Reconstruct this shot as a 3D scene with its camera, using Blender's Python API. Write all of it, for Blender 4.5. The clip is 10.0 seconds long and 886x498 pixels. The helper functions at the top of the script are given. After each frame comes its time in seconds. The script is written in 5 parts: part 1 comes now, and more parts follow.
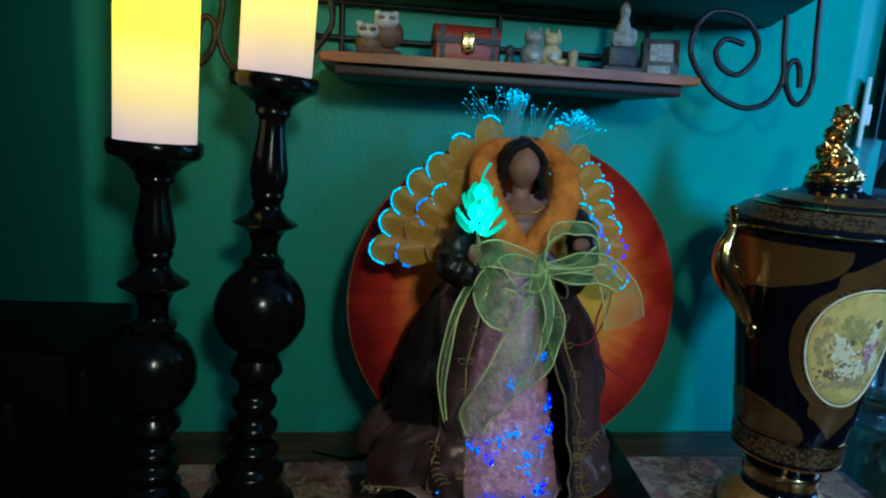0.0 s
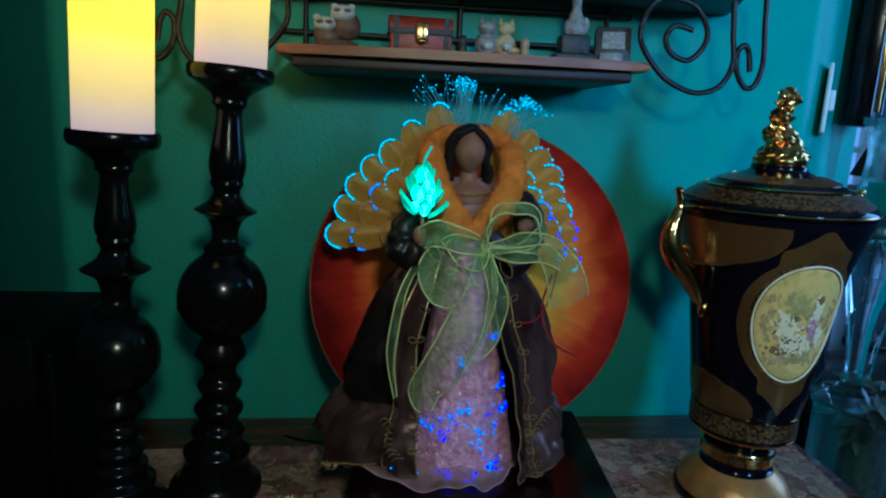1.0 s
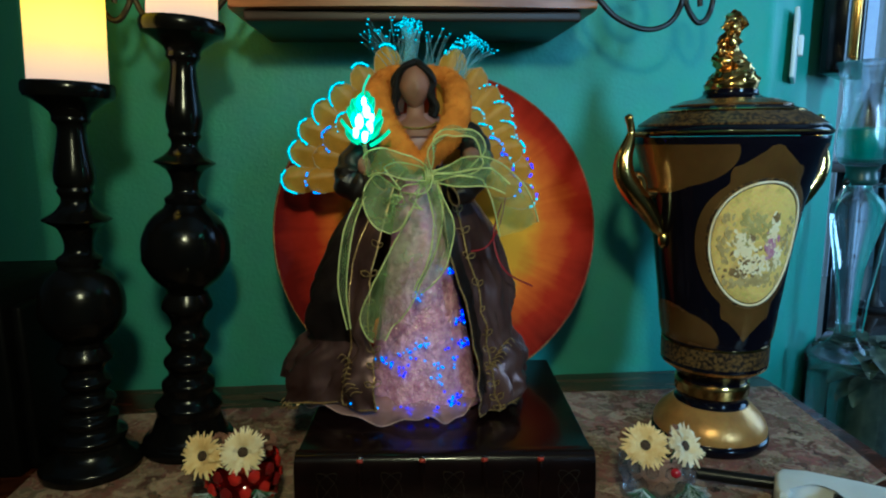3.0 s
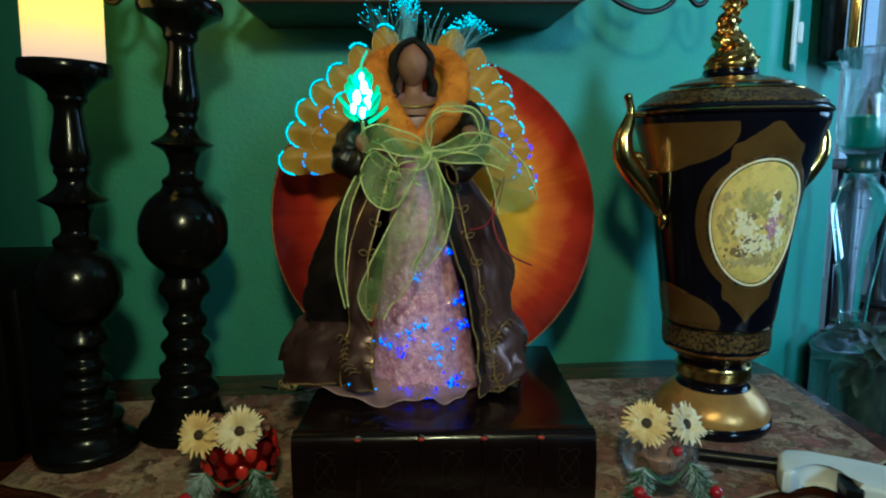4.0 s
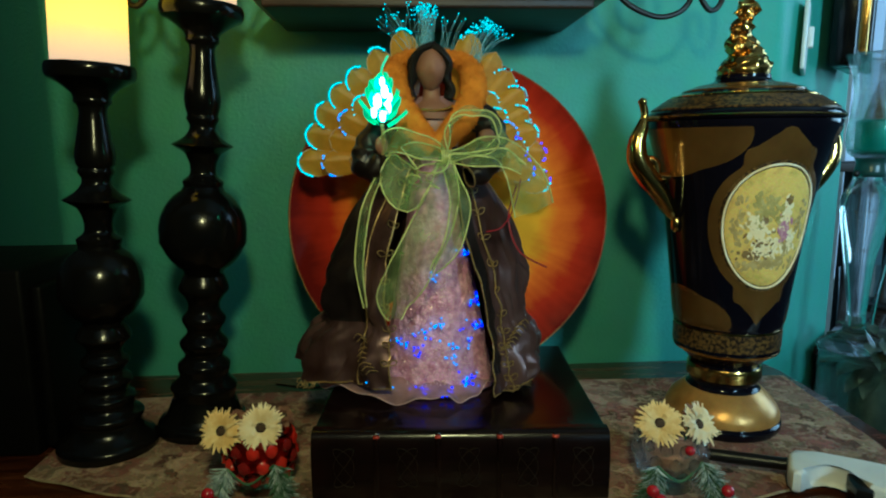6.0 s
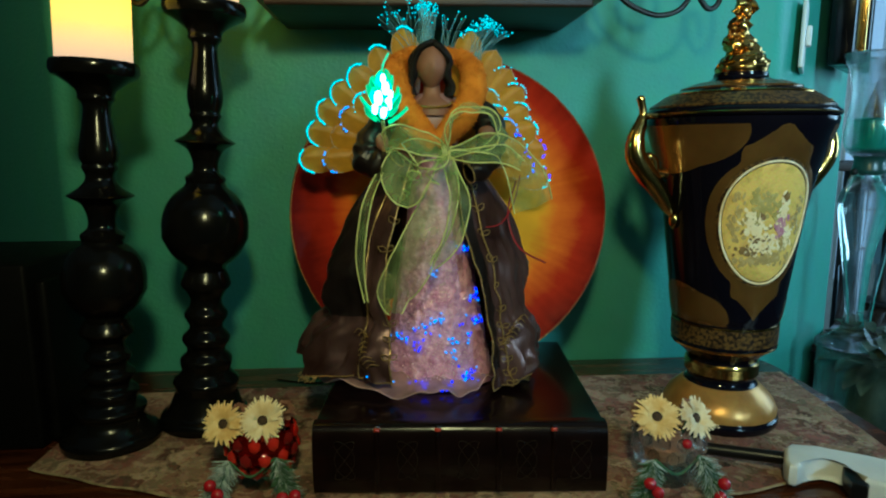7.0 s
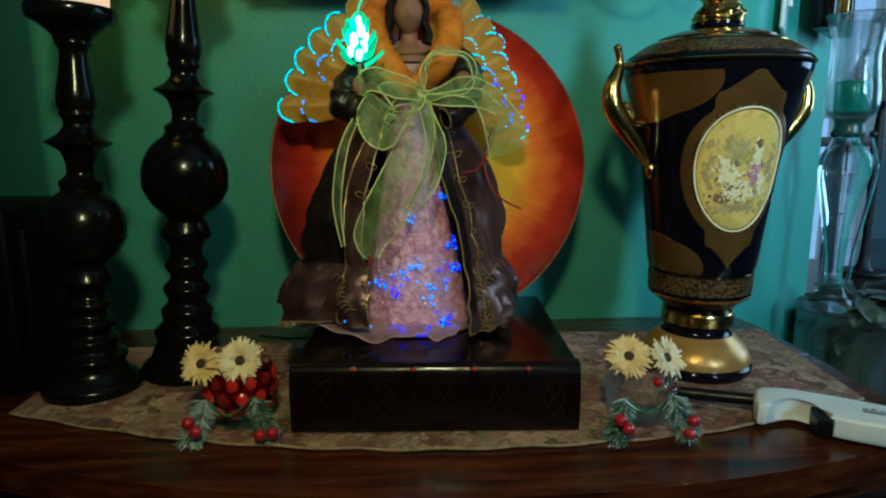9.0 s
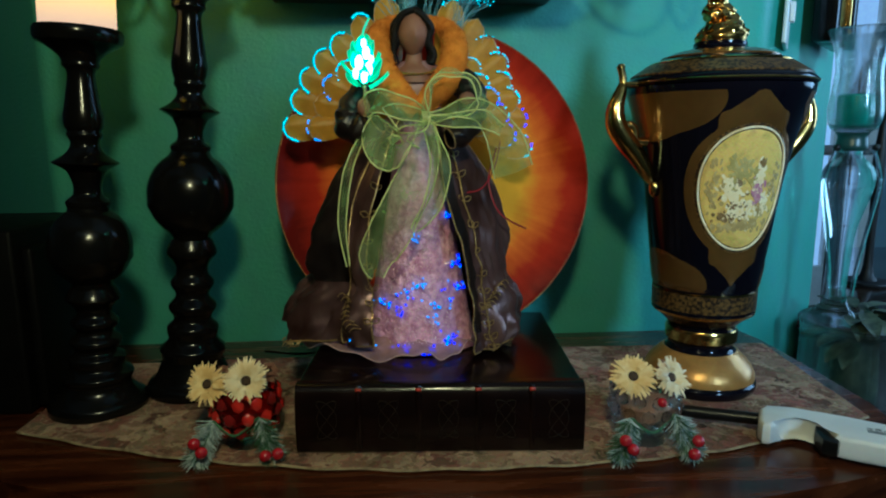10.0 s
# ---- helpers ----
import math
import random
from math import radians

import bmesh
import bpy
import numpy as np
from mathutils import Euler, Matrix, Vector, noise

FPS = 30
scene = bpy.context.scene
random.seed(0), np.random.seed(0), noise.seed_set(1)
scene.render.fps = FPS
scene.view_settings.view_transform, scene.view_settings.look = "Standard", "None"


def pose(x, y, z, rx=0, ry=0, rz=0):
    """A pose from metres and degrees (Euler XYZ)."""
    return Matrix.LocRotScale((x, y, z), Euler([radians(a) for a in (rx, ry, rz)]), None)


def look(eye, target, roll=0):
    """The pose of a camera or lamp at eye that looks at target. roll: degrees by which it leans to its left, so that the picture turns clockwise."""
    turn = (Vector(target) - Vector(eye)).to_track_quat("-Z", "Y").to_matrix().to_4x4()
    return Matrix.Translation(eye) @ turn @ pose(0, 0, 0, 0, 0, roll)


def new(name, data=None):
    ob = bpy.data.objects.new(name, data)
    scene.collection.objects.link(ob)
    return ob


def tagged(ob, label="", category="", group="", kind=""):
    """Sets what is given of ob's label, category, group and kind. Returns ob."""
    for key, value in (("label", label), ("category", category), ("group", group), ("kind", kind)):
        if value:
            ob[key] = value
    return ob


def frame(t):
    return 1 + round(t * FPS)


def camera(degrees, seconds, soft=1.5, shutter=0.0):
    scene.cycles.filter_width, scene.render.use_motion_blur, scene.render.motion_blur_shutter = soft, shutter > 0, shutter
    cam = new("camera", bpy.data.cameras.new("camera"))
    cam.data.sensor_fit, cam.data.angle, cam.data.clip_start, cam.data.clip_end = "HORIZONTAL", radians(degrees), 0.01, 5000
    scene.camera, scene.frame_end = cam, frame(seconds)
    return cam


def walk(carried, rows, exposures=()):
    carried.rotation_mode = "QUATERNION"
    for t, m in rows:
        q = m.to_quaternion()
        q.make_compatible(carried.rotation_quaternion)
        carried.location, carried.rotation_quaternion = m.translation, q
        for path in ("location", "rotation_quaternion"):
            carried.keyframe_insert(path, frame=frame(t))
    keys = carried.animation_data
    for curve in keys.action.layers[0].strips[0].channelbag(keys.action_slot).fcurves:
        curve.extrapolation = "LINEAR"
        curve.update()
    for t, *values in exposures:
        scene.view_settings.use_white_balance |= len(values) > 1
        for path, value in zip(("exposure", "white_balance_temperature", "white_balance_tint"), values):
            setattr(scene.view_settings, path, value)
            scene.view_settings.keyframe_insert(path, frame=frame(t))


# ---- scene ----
cam = camera(70.0, 10.0, soft=2.1)
PATH = [
    (0, (0.008, 0.157, 1.253), (0.242, 2.102, 0.852), 3.4),
    (0.5, (0.009, 0.146, 1.247), (0.24, 2.093, 0.848), 3.6),
    (1, (0.058, 0.131, 1.243), (0.265, 2.08, 0.844), 2.5),
    (1.5, (0.1, 0.112, 1.223), (0.28, 2.065, 0.828), 1.2),
    (2, (0.112, 0.107, 1.206), (0.274, 2.064, 0.831), 0.4),
    (2.5, (0.117, 0.106, 1.187), (0.266, 2.069, 0.831), -0.2),
    (4, (0.122, 0.106, 1.144), (0.261, 2.075, 0.824), -0.7),
    (4.5, (0.111, 0.11, 1.141), (0.252, 2.079, 0.823), -0.6),
    (5, (0.113, 0.109, 1.141), (0.257, 2.079, 0.828), -0.7),
    (5.5, (0.109, 0.103, 1.148), (0.243, 2.072, 0.825), -0.5),
    (7, (0.109, 0.091, 1.145), (0.237, 2.06, 0.821), -0.3),
    (7.5, (0.105, 0.088, 1.132), (0.239, 2.056, 0.802), -0.1),
    (8, (0.121, 0.082, 1.126), (0.262, 2.047, 0.78), -0.1),
    (8.5, (0.13, 0.077, 1.114), (0.273, 2.04, 0.758), -0.1),
    (9, (0.124, 0.078, 1.108), (0.269, 2.039, 0.745), -0.2),
    (9.5, (0.125, 0.079, 1.114), (0.266, 2.041, 0.752), -0.3),
    (10, (0.122, 0.078, 1.122), (0.26, 2.042, 0.773), -0.3),
]
walk(cam, [(t, look(eye, target, roll)) for t, eye, target, roll in PATH],
     [(0, -0.28, 4150, 14), (1.0, -0.50, 4150, 17), (2.0, -0.12, 4700, 14), (3.0, 0.04, 4900, 11), (5.5, 0.08, 5350, 2), (8, 0.05, 5550, 4), (10, 0.0, 5100, 12)])

# ---- world and light ----
world = bpy.data.worlds.new("world")
scene.world = world
world.use_nodes = True
world.node_tree.nodes["Background"].inputs[0].default_value = (0.45, 0.6, 0.8, 1)
world.node_tree.nodes["Background"].inputs[1].default_value = 0.004


def area(name, eye, target, w, h, watts, colour):
    data = bpy.data.lights.new(name, "AREA")
    data.shape, data.size, data.size_y, data.energy, data.color = "RECTANGLE", w, h, watts, colour
    ob = new(name, data)
    ob.matrix_world = look(eye, target)
    return ob


# the window behind the camera, a warm lamp hanging above it, and daylight from the room to the side
area("window_light", (1.25, -1.95, 1.84), (0.3, 0.9, 1.15), 0.5, 0.6, 64, (0.56, 0.88, 1.0))
area("lamp_light", (0.12, -0.02, 1.45), (0.08, 0.9, 1.08), 0.06, 0.06, 3.1, (0.97, 0.84, 0.36))
area("side_room_light", (2.5, 1.1, 1.6), (0.8, 1.1, 1.1), 0.9, 1.3, 17, (0.50, 0.80, 1.0))


# ---- materials ----
def mat(name, c1, c2=None, rough=0.5, metal=0.0, scale=40.0, bump=0.0, bscale=None, detail=4.0, spec=0.5, ramp=(0.35, 0.65), coat=0.0,
        fine=0.12, stretch=(1, 1, 1)):
    m = bpy.data.materials.new(name)
    m.use_nodes = True
    nt = m.node_tree
    b = nt.nodes["Principled BSDF"]
    b.inputs["Roughness"].default_value = rough
    b.inputs["Metallic"].default_value = metal
    b.inputs["Specular IOR Level"].default_value = spec
    b.inputs["Coat Weight"].default_value = coat
    b.inputs["Coat Roughness"].default_value = 0.06
    c2 = c2 or tuple(v * 0.8 for v in c1)
    tc = nt.nodes.new("ShaderNodeTexCoord")
    mp = nt.nodes.new("ShaderNodeMapping")
    mp.inputs["Scale"].default_value = stretch
    nt.links.new(tc.outputs["Object"], mp.inputs[0])
    n = nt.nodes.new("ShaderNodeTexNoise")
    n.inputs["Scale"].default_value, n.inputs["Detail"].default_value = scale, detail
    nt.links.new(mp.outputs[0], n.inputs["Vector"])
    r = nt.nodes.new("ShaderNodeValToRGB")
    r.color_ramp.elements[0].position, r.color_ramp.elements[1].position = ramp
    r.color_ramp.elements[0].color, r.color_ramp.elements[1].color = (*c1, 1), (*c2, 1)
    nt.links.new(n.outputs["Fac"], r.inputs[0])
    f = nt.nodes.new("ShaderNodeTexNoise")
    f.inputs["Scale"].default_value, f.inputs["Detail"].default_value = scale * 9, 2
    nt.links.new(mp.outputs[0], f.inputs["Vector"])
    mx = nt.nodes.new("ShaderNodeMix")
    mx.data_type, mx.blend_type = "RGBA", "OVERLAY"
    mx.inputs[0].default_value = fine
    nt.links.new(r.outputs[0], mx.inputs[6])
    nt.links.new(f.outputs["Color"], mx.inputs[7])
    nt.links.new(mx.outputs[2], b.inputs["Base Color"])
    rr = nt.nodes.new("ShaderNodeMapRange")
    rr.inputs[3].default_value, rr.inputs[4].default_value = max(rough - 0.07, 0.02), min(rough + 0.1, 1)
    nt.links.new(n.outputs["Fac"], rr.inputs[0])
    nt.links.new(rr.outputs[0], b.inputs["Roughness"])
    if bump:
        bn = nt.nodes.new("ShaderNodeTexNoise")
        bn.inputs["Scale"].default_value, bn.inputs["Detail"].default_value = bscale or scale * 3, 5
        nt.links.new(mp.outputs[0], bn.inputs["Vector"])
        bp = nt.nodes.new("ShaderNodeBump")
        bp.inputs["Strength"].default_value, bp.inputs["Distance"].default_value = bump, 0.002
        nt.links.new(bn.outputs["Fac"], bp.inputs["Height"])
        nt.links.new(bp.outputs[0], b.inputs["Normal"])
    return m


def glow(name, colour, strength, base=(0.03, 0.05, 0.08)):
    m = mat(name, base, rough=0.4)
    b = m.node_tree.nodes["Principled BSDF"]
    b.inputs["Emission Color"].default_value, b.inputs["Emission Strength"].default_value = (*colour, 1), strength
    return m


def glass(name, colour=(1, 1, 1), rough=0.02, ior=1.45, clear=0.0):
    m = bpy.data.materials.new(name)
    m.use_nodes = True
    nt = m.node_tree
    b = nt.nodes["Principled BSDF"]
    b.inputs["Base Color"].default_value = (*colour, 1)
    b.inputs["Transmission Weight"].default_value = 1
    b.inputs["Roughness"].default_value, b.inputs["IOR"].default_value = rough, ior
    if clear:
        out = nt.nodes["Material Output"]
        t = nt.nodes.new("ShaderNodeBsdfTransparent")
        mx = nt.nodes.new("ShaderNodeMixShader")
        mx.inputs[0].default_value = clear
        nt.links.new(b.outputs[0], mx.inputs[1])
        nt.links.new(t.outputs[0], mx.inputs[2])
        nt.links.new(mx.outputs[0], out.inputs[0])
    return m


def sheer(name, colour, solid=0.4, edge=90.0):
    """Woven gauze: threads of one colour, with gaps between them."""
    m = bpy.data.materials.new(name)
    m.use_nodes = True
    nt = m.node_tree
    b = nt.nodes["Principled BSDF"]
    b.inputs["Base Color"].default_value = (*colour, 1)
    b.inputs["Roughness"].default_value = 0.45
    b.inputs["Sheen Weight"].default_value = 0.4
    tl = nt.nodes.new("ShaderNodeBsdfTranslucent")
    tl.inputs[0].default_value = (*colour, 1)
    m1 = nt.nodes.new("ShaderNodeMixShader")
    m1.inputs[0].default_value = 0.35
    tr = nt.nodes.new("ShaderNodeBsdfTransparent")
    n = nt.nodes.new("ShaderNodeTexNoise")
    n.inputs["Scale"].default_value = edge
    tc = nt.nodes.new("ShaderNodeTexCoord")
    nt.links.new(tc.outputs["Object"], n.inputs["Vector"])
    mr = nt.nodes.new("ShaderNodeMapRange")
    mr.inputs[1].default_value, mr.inputs[2].default_value = 0.3, 0.7
    mr.inputs[3].default_value, mr.inputs[4].default_value = max(solid - 0.15, 0), min(solid + 0.15, 1)
    nt.links.new(n.outputs["Fac"], mr.inputs[0])
    m2 = nt.nodes.new("ShaderNodeMixShader")
    nt.links.new(b.outputs[0], m1.inputs[1])
    nt.links.new(tl.outputs[0], m1.inputs[2])
    nt.links.new(mr.outputs[0], m2.inputs[0])
    nt.links.new(tr.outputs[0], m2.inputs[1])
    nt.links.new(m1.outputs[0], m2.inputs[2])
    nt.links.new(m2.outputs[0], nt.nodes["Material Output"].inputs[0])
    return m


def spots(name, colours, scale, rough=0.9, bump=0.3, warp=0.5):
    """A printed or woven cloth of soft-edged flecks in several colours."""
    m = mat(name, colours[0], rough=rough, scale=scale, bump=bump, bscale=900)
    nt = m.node_tree
    b = nt.nodes["Principled BSDF"]
    tc = nt.nodes.new("ShaderNodeTexCoord")
    n = nt.nodes.new("ShaderNodeTexNoise")
    n.inputs["Scale"].default_value, n.inputs["Detail"].default_value, n.inputs["Distortion"].default_value = scale, 5, warp * 3
    nt.links.new(tc.outputs["Object"], n.inputs["Vector"])
    r = nt.nodes.new("ShaderNodeValToRGB")
    k = len(colours)
    while len(r.color_ramp.elements) < k:
        r.color_ramp.elements.new(0.5)
    for i, c in enumerate(colours):
        r.color_ramp.elements[i].position = 0.3 + 0.4 * i / (k - 1)
        r.color_ramp.elements[i].color = (*c, 1)
    nt.links.new(n.outputs["Fac"], r.inputs[0])
    f = nt.nodes.new("ShaderNodeTexNoise")
    f.inputs["Scale"].default_value = 700
    nt.links.new(tc.outputs["Object"], f.inputs["Vector"])
    mx = nt.nodes.new("ShaderNodeMix")
    mx.data_type, mx.blend_type = "RGBA", "OVERLAY"
    mx.inputs[0].default_value = 0.45
    nt.links.new(r.outputs[0], mx.inputs[6])
    nt.links.new(f.outputs["Color"], mx.inputs[7])
    nt.links.new(mx.outputs[2], b.inputs["Base Color"])
    return m


def tapestry():
    """Woven flowers: ragged patches of a few thread colours at two sizes over a dark ground."""
    m = mat("tapestry", (0.1, 0.06, 0.04), rough=0.95, scale=40, bump=0.5, bscale=900, spec=0.1)
    nt = m.node_tree
    b = nt.nodes["Principled BSDF"]
    tc = nt.nodes.new("ShaderNodeTexCoord")
    wob = nt.nodes.new("ShaderNodeTexNoise")
    wob.inputs["Scale"].default_value, wob.inputs["Detail"].default_value = 75, 9
    nt.links.new(tc.outputs["Object"], wob.inputs["Vector"])
    shift = nt.nodes.new("ShaderNodeVectorMath")
    shift.operation = "MULTIPLY_ADD"
    shift.inputs[1].default_value = (0.055, 0.055, 0.0)
    nt.links.new(wob.outputs["Color"], shift.inputs[0])
    nt.links.new(tc.outputs["Object"], shift.inputs[2])
    layers = []
    for scale, colours in ((44, ((0.020, 0.013, 0.009), (0.32, 0.14, 0.11), (0.075, 0.062, 0.030), (0.56, 0.38, 0.25), (0.16, 0.055, 0.045), (0.46, 0.31, 0.19))), (130, ((0.03, 0.02, 0.014), (0.62, 0.45, 0.31), (0.12, 0.095, 0.045), (0.36, 0.14, 0.11), (0.05, 0.04, 0.025), (0.50, 0.34, 0.25)))):
        v = nt.nodes.new("ShaderNodeTexVoronoi")
        v.inputs["Scale"].default_value = scale
        nt.links.new(shift.outputs[0], v.inputs["Vector"])
        sp = nt.nodes.new("ShaderNodeSeparateColor")
        nt.links.new(v.outputs["Color"], sp.inputs[0])
        r = nt.nodes.new("ShaderNodeValToRGB")
        while len(r.color_ramp.elements) < len(colours):
            r.color_ramp.elements.new(0.5)
        for i, c in enumerate(colours):
            r.color_ramp.elements[i].position, r.color_ramp.elements[i].color = i / (len(colours) - 1), (*c, 1)
        nt.links.new(sp.outputs[0], r.inputs[0])
        layers.append(r)
    mx = nt.nodes.new("ShaderNodeMix")
    mx.data_type = "RGBA"
    mx.inputs[0].default_value = 0.45
    nt.links.new(layers[0].outputs[0], mx.inputs[6])
    nt.links.new(layers[1].outputs[0], mx.inputs[7])
    thread = nt.nodes.new("ShaderNodeTexNoise")
    thread.inputs["Scale"].default_value = 700
    nt.links.new(tc.outputs["Object"], thread.inputs["Vector"])
    ov = nt.nodes.new("ShaderNodeMix")
    ov.data_type, ov.blend_type = "RGBA", "OVERLAY"
    ov.inputs[0].default_value = 0.5
    nt.links.new(mx.outputs[2], ov.inputs[6])
    nt.links.new(thread.outputs["Color"], ov.inputs[7])
    nt.links.new(ov.outputs[2], b.inputs["Base Color"])
    return m


TEAL = mat("teal_wall_paint", (0.068, 0.315, 0.245), (0.082, 0.365, 0.28), rough=0.5, scale=3, bump=0.5, bscale=220, spec=0.3)
GREYBLUE = mat("grey_blue_paint", (0.15, 0.25, 0.30), (0.19, 0.29, 0.34), rough=0.7, scale=3, bump=0.2, bscale=200)
CEIL = mat("ceiling_white", (0.4, 0.4, 0.38), rough=0.8, scale=4)
FLOOR = mat("floor_wood", (0.05, 0.025, 0.012), (0.09, 0.045, 0.022), rough=0.4, scale=6, stretch=(1, 8, 1))
DARKROOM = mat("room_paint", (0.035, 0.06, 0.05), rough=0.8, scale=3)
MAHOGANY = mat("mahogany", (0.024, 0.005, 0.002), (0.090, 0.023, 0.006), rough=0.24, scale=9, stretch=(1, 9, 9), coat=0.12, spec=0.28, bump=0.05)
BLACKWOOD = mat("black_lacquered_wood", (0.003, 0.003, 0.0035), (0.006, 0.0055, 0.005), rough=0.17, scale=30, bump=0.03, bscale=120, spec=0.28)
BLACKBOX = mat("black_plastic", (0.002, 0.002, 0.0022), (0.003, 0.003, 0.0033), rough=0.5, scale=60, spec=0.1)
IRON = mat("wrought_iron", (0.008, 0.007, 0.007), (0.018, 0.015, 0.013), rough=0.45, metal=0.4, scale=90, bump=0.2)
SHELFWOOD = mat("oak_shelf", (0.36, 0.125, 0.030), (0.22, 0.072, 0.018), rough=0.4, scale=14, stretch=(1, 10, 10), bump=0.08)
DARKSHELF = mat("dark_shelf_wood", (0.022, 0.012, 0.008), (0.04, 0.02, 0.012), rough=0.5, scale=12, stretch=(1, 10, 10))
LEATHER = mat("dark_leather", (0.004, 0.0018, 0.0015), (0.008, 0.003, 0.0025), rough=0.2, scale=45, bump=0.10, bscale=420, spec=0.22, coat=0.22)
PAGES = mat("page_edges", (0.5, 0.4, 0.25), (0.38, 0.3, 0.18), rough=0.7, scale=200, stretch=(1, 1, 30))
GILT = mat("gilt_tooling", (0.35, 0.22, 0.07), (0.12, 0.07, 0.03), rough=0.45, metal=0.8, scale=400)
GOLD = mat("polished_gold", (0.85, 0.52, 0.14), (0.60, 0.34, 0.08), rough=0.16, metal=1.0, scale=60, bump=0.12, bscale=250)
SATINGOLD = mat("satin_gold_glaze", (0.64, 0.34, 0.085), (0.44, 0.21, 0.05), rough=0.32, metal=0.45, scale=40, bump=0.2)
COBALT = mat("cobalt_glaze", (0.003, 0.0028, 0.006), (0.005, 0.004, 0.007), rough=0.08, scale=20, spec=0.3)
BRONZE = mat("bronze_glaze", (0.27, 0.135, 0.032), (0.13, 0.058, 0.015), rough=0.24, metal=0.6, scale=18, coat=0.2, ramp=(0.3, 0.72), bump=0.15)
FILIGREE = mat("gold_filigree", (0.20, 0.11, 0.03), (0.02, 0.011, 0.008), rough=0.3, metal=0.4, scale=300, ramp=(0.42, 0.58))
PAINTING = spots("painted_scene", [(0.40, 0.26, 0.06), (0.60, 0.42, 0.10), (0.82, 0.57, 0.15), (0.80, 0.55, 0.14), (0.62, 0.37, 0.11)], 16, rough=0.22, bump=0.0)
CLOTH = tapestry()
WHITEPLASTIC = mat("white_plastic", (0.78, 0.78, 0.74), (0.7, 0.7, 0.66), rough=0.32, scale=30)
BLACKMETAL = mat("black_metal", (0.01, 0.01, 0.011), rough=0.35, scale=60, metal=0.5)
GREYPRINT = mat("grey_print", (0.2, 0.2, 0.19), rough=0.6)
CREAM = mat("straw_petal", (0.90, 0.70, 0.34), (0.76, 0.50, 0.18), rough=0.7, scale=120)
IVORY = mat("ivory_petal", (0.92, 0.82, 0.58), (0.82, 0.64, 0.34), rough=0.7, scale=120)
SEED = mat("flower_seed_head", (0.07, 0.04, 0.02), (0.02, 0.012, 0.01), rough=0.8, scale=500, bump=0.5)
BERRY = mat("red_berry", (0.48, 0.012, 0.02), (0.34, 0.008, 0.014), rough=0.2, scale=60, coat=0.5)
NEEDLE = mat("pine_needle", (0.03, 0.10, 0.04), (0.05, 0.14, 0.06), rough=0.6, scale=200)
FROST = mat("frosted_needle", (0.55, 0.64, 0.66), (0.16, 0.25, 0.24), rough=0.6, scale=200)
REDGLASS = glass("red_glass", (0.9, 0.05, 0.02), 0.05, clear=0.0)
CLEARGLASS = glass("clear_glass", (0.93, 0.98, 0.97), 0.02, clear=0.35)
SMOKEGLASS = glass("thick_pale_glass", (0.92, 0.94, 0.9), 0.04, clear=0.45)
WAX = mat("amber_wax", (0.62, 0.32, 0.20), (0.5, 0.24, 0.14), rough=0.5, scale=60)
GREENWAX = mat("green_wax", (0.02, 0.22, 0.16), rough=0.4, scale=40)


def candle_material():
    """LED candle: ivory wax that glows from a flame inside, high in the pillar."""
    m = mat("glowing_wax", (0.32, 0.18, 0.03), (0.28, 0.15, 0.025), rough=0.6, scale=60, bump=0.1, spec=0.1)
    nt = m.node_tree
    b = nt.nodes["Principled BSDF"]
    tc = nt.nodes.new("ShaderNodeTexCoord")
    sx = nt.nodes.new("ShaderNodeSeparateXYZ")
    nt.links.new(tc.outputs["Object"], sx.inputs[0])
    mr = nt.nodes.new("ShaderNodeMapRange")
    mr.inputs[1].default_value, mr.inputs[2].default_value = 0.0, 0.085
    nt.links.new(sx.outputs[2], mr.inputs[0])
    r = nt.nodes.new("ShaderNodeValToRGB")
    r.color_ramp.elements[0].color, r.color_ramp.elements[1].color = (1.0, 0.62, 0.38, 1), (1.0, 0.60, 0.0, 1)
    e = r.color_ramp.elements.new(0.4)
    e.color = (1.0, 0.60, 0.12, 1)
    nt.links.new(mr.outputs[0], r.inputs[0])
    nt.links.new(r.outputs[0], b.inputs["Emission Color"])
    s = nt.nodes.new("ShaderNodeMapRange")
    s.inputs[3].default_value, s.inputs[4].default_value = 0.80, 2.3
    nt.links.new(mr.outputs[0], s.inputs[0])
    nt.links.new(s.outputs[0], b.inputs["Emission Strength"])
    return m


CANDLE = candle_material()


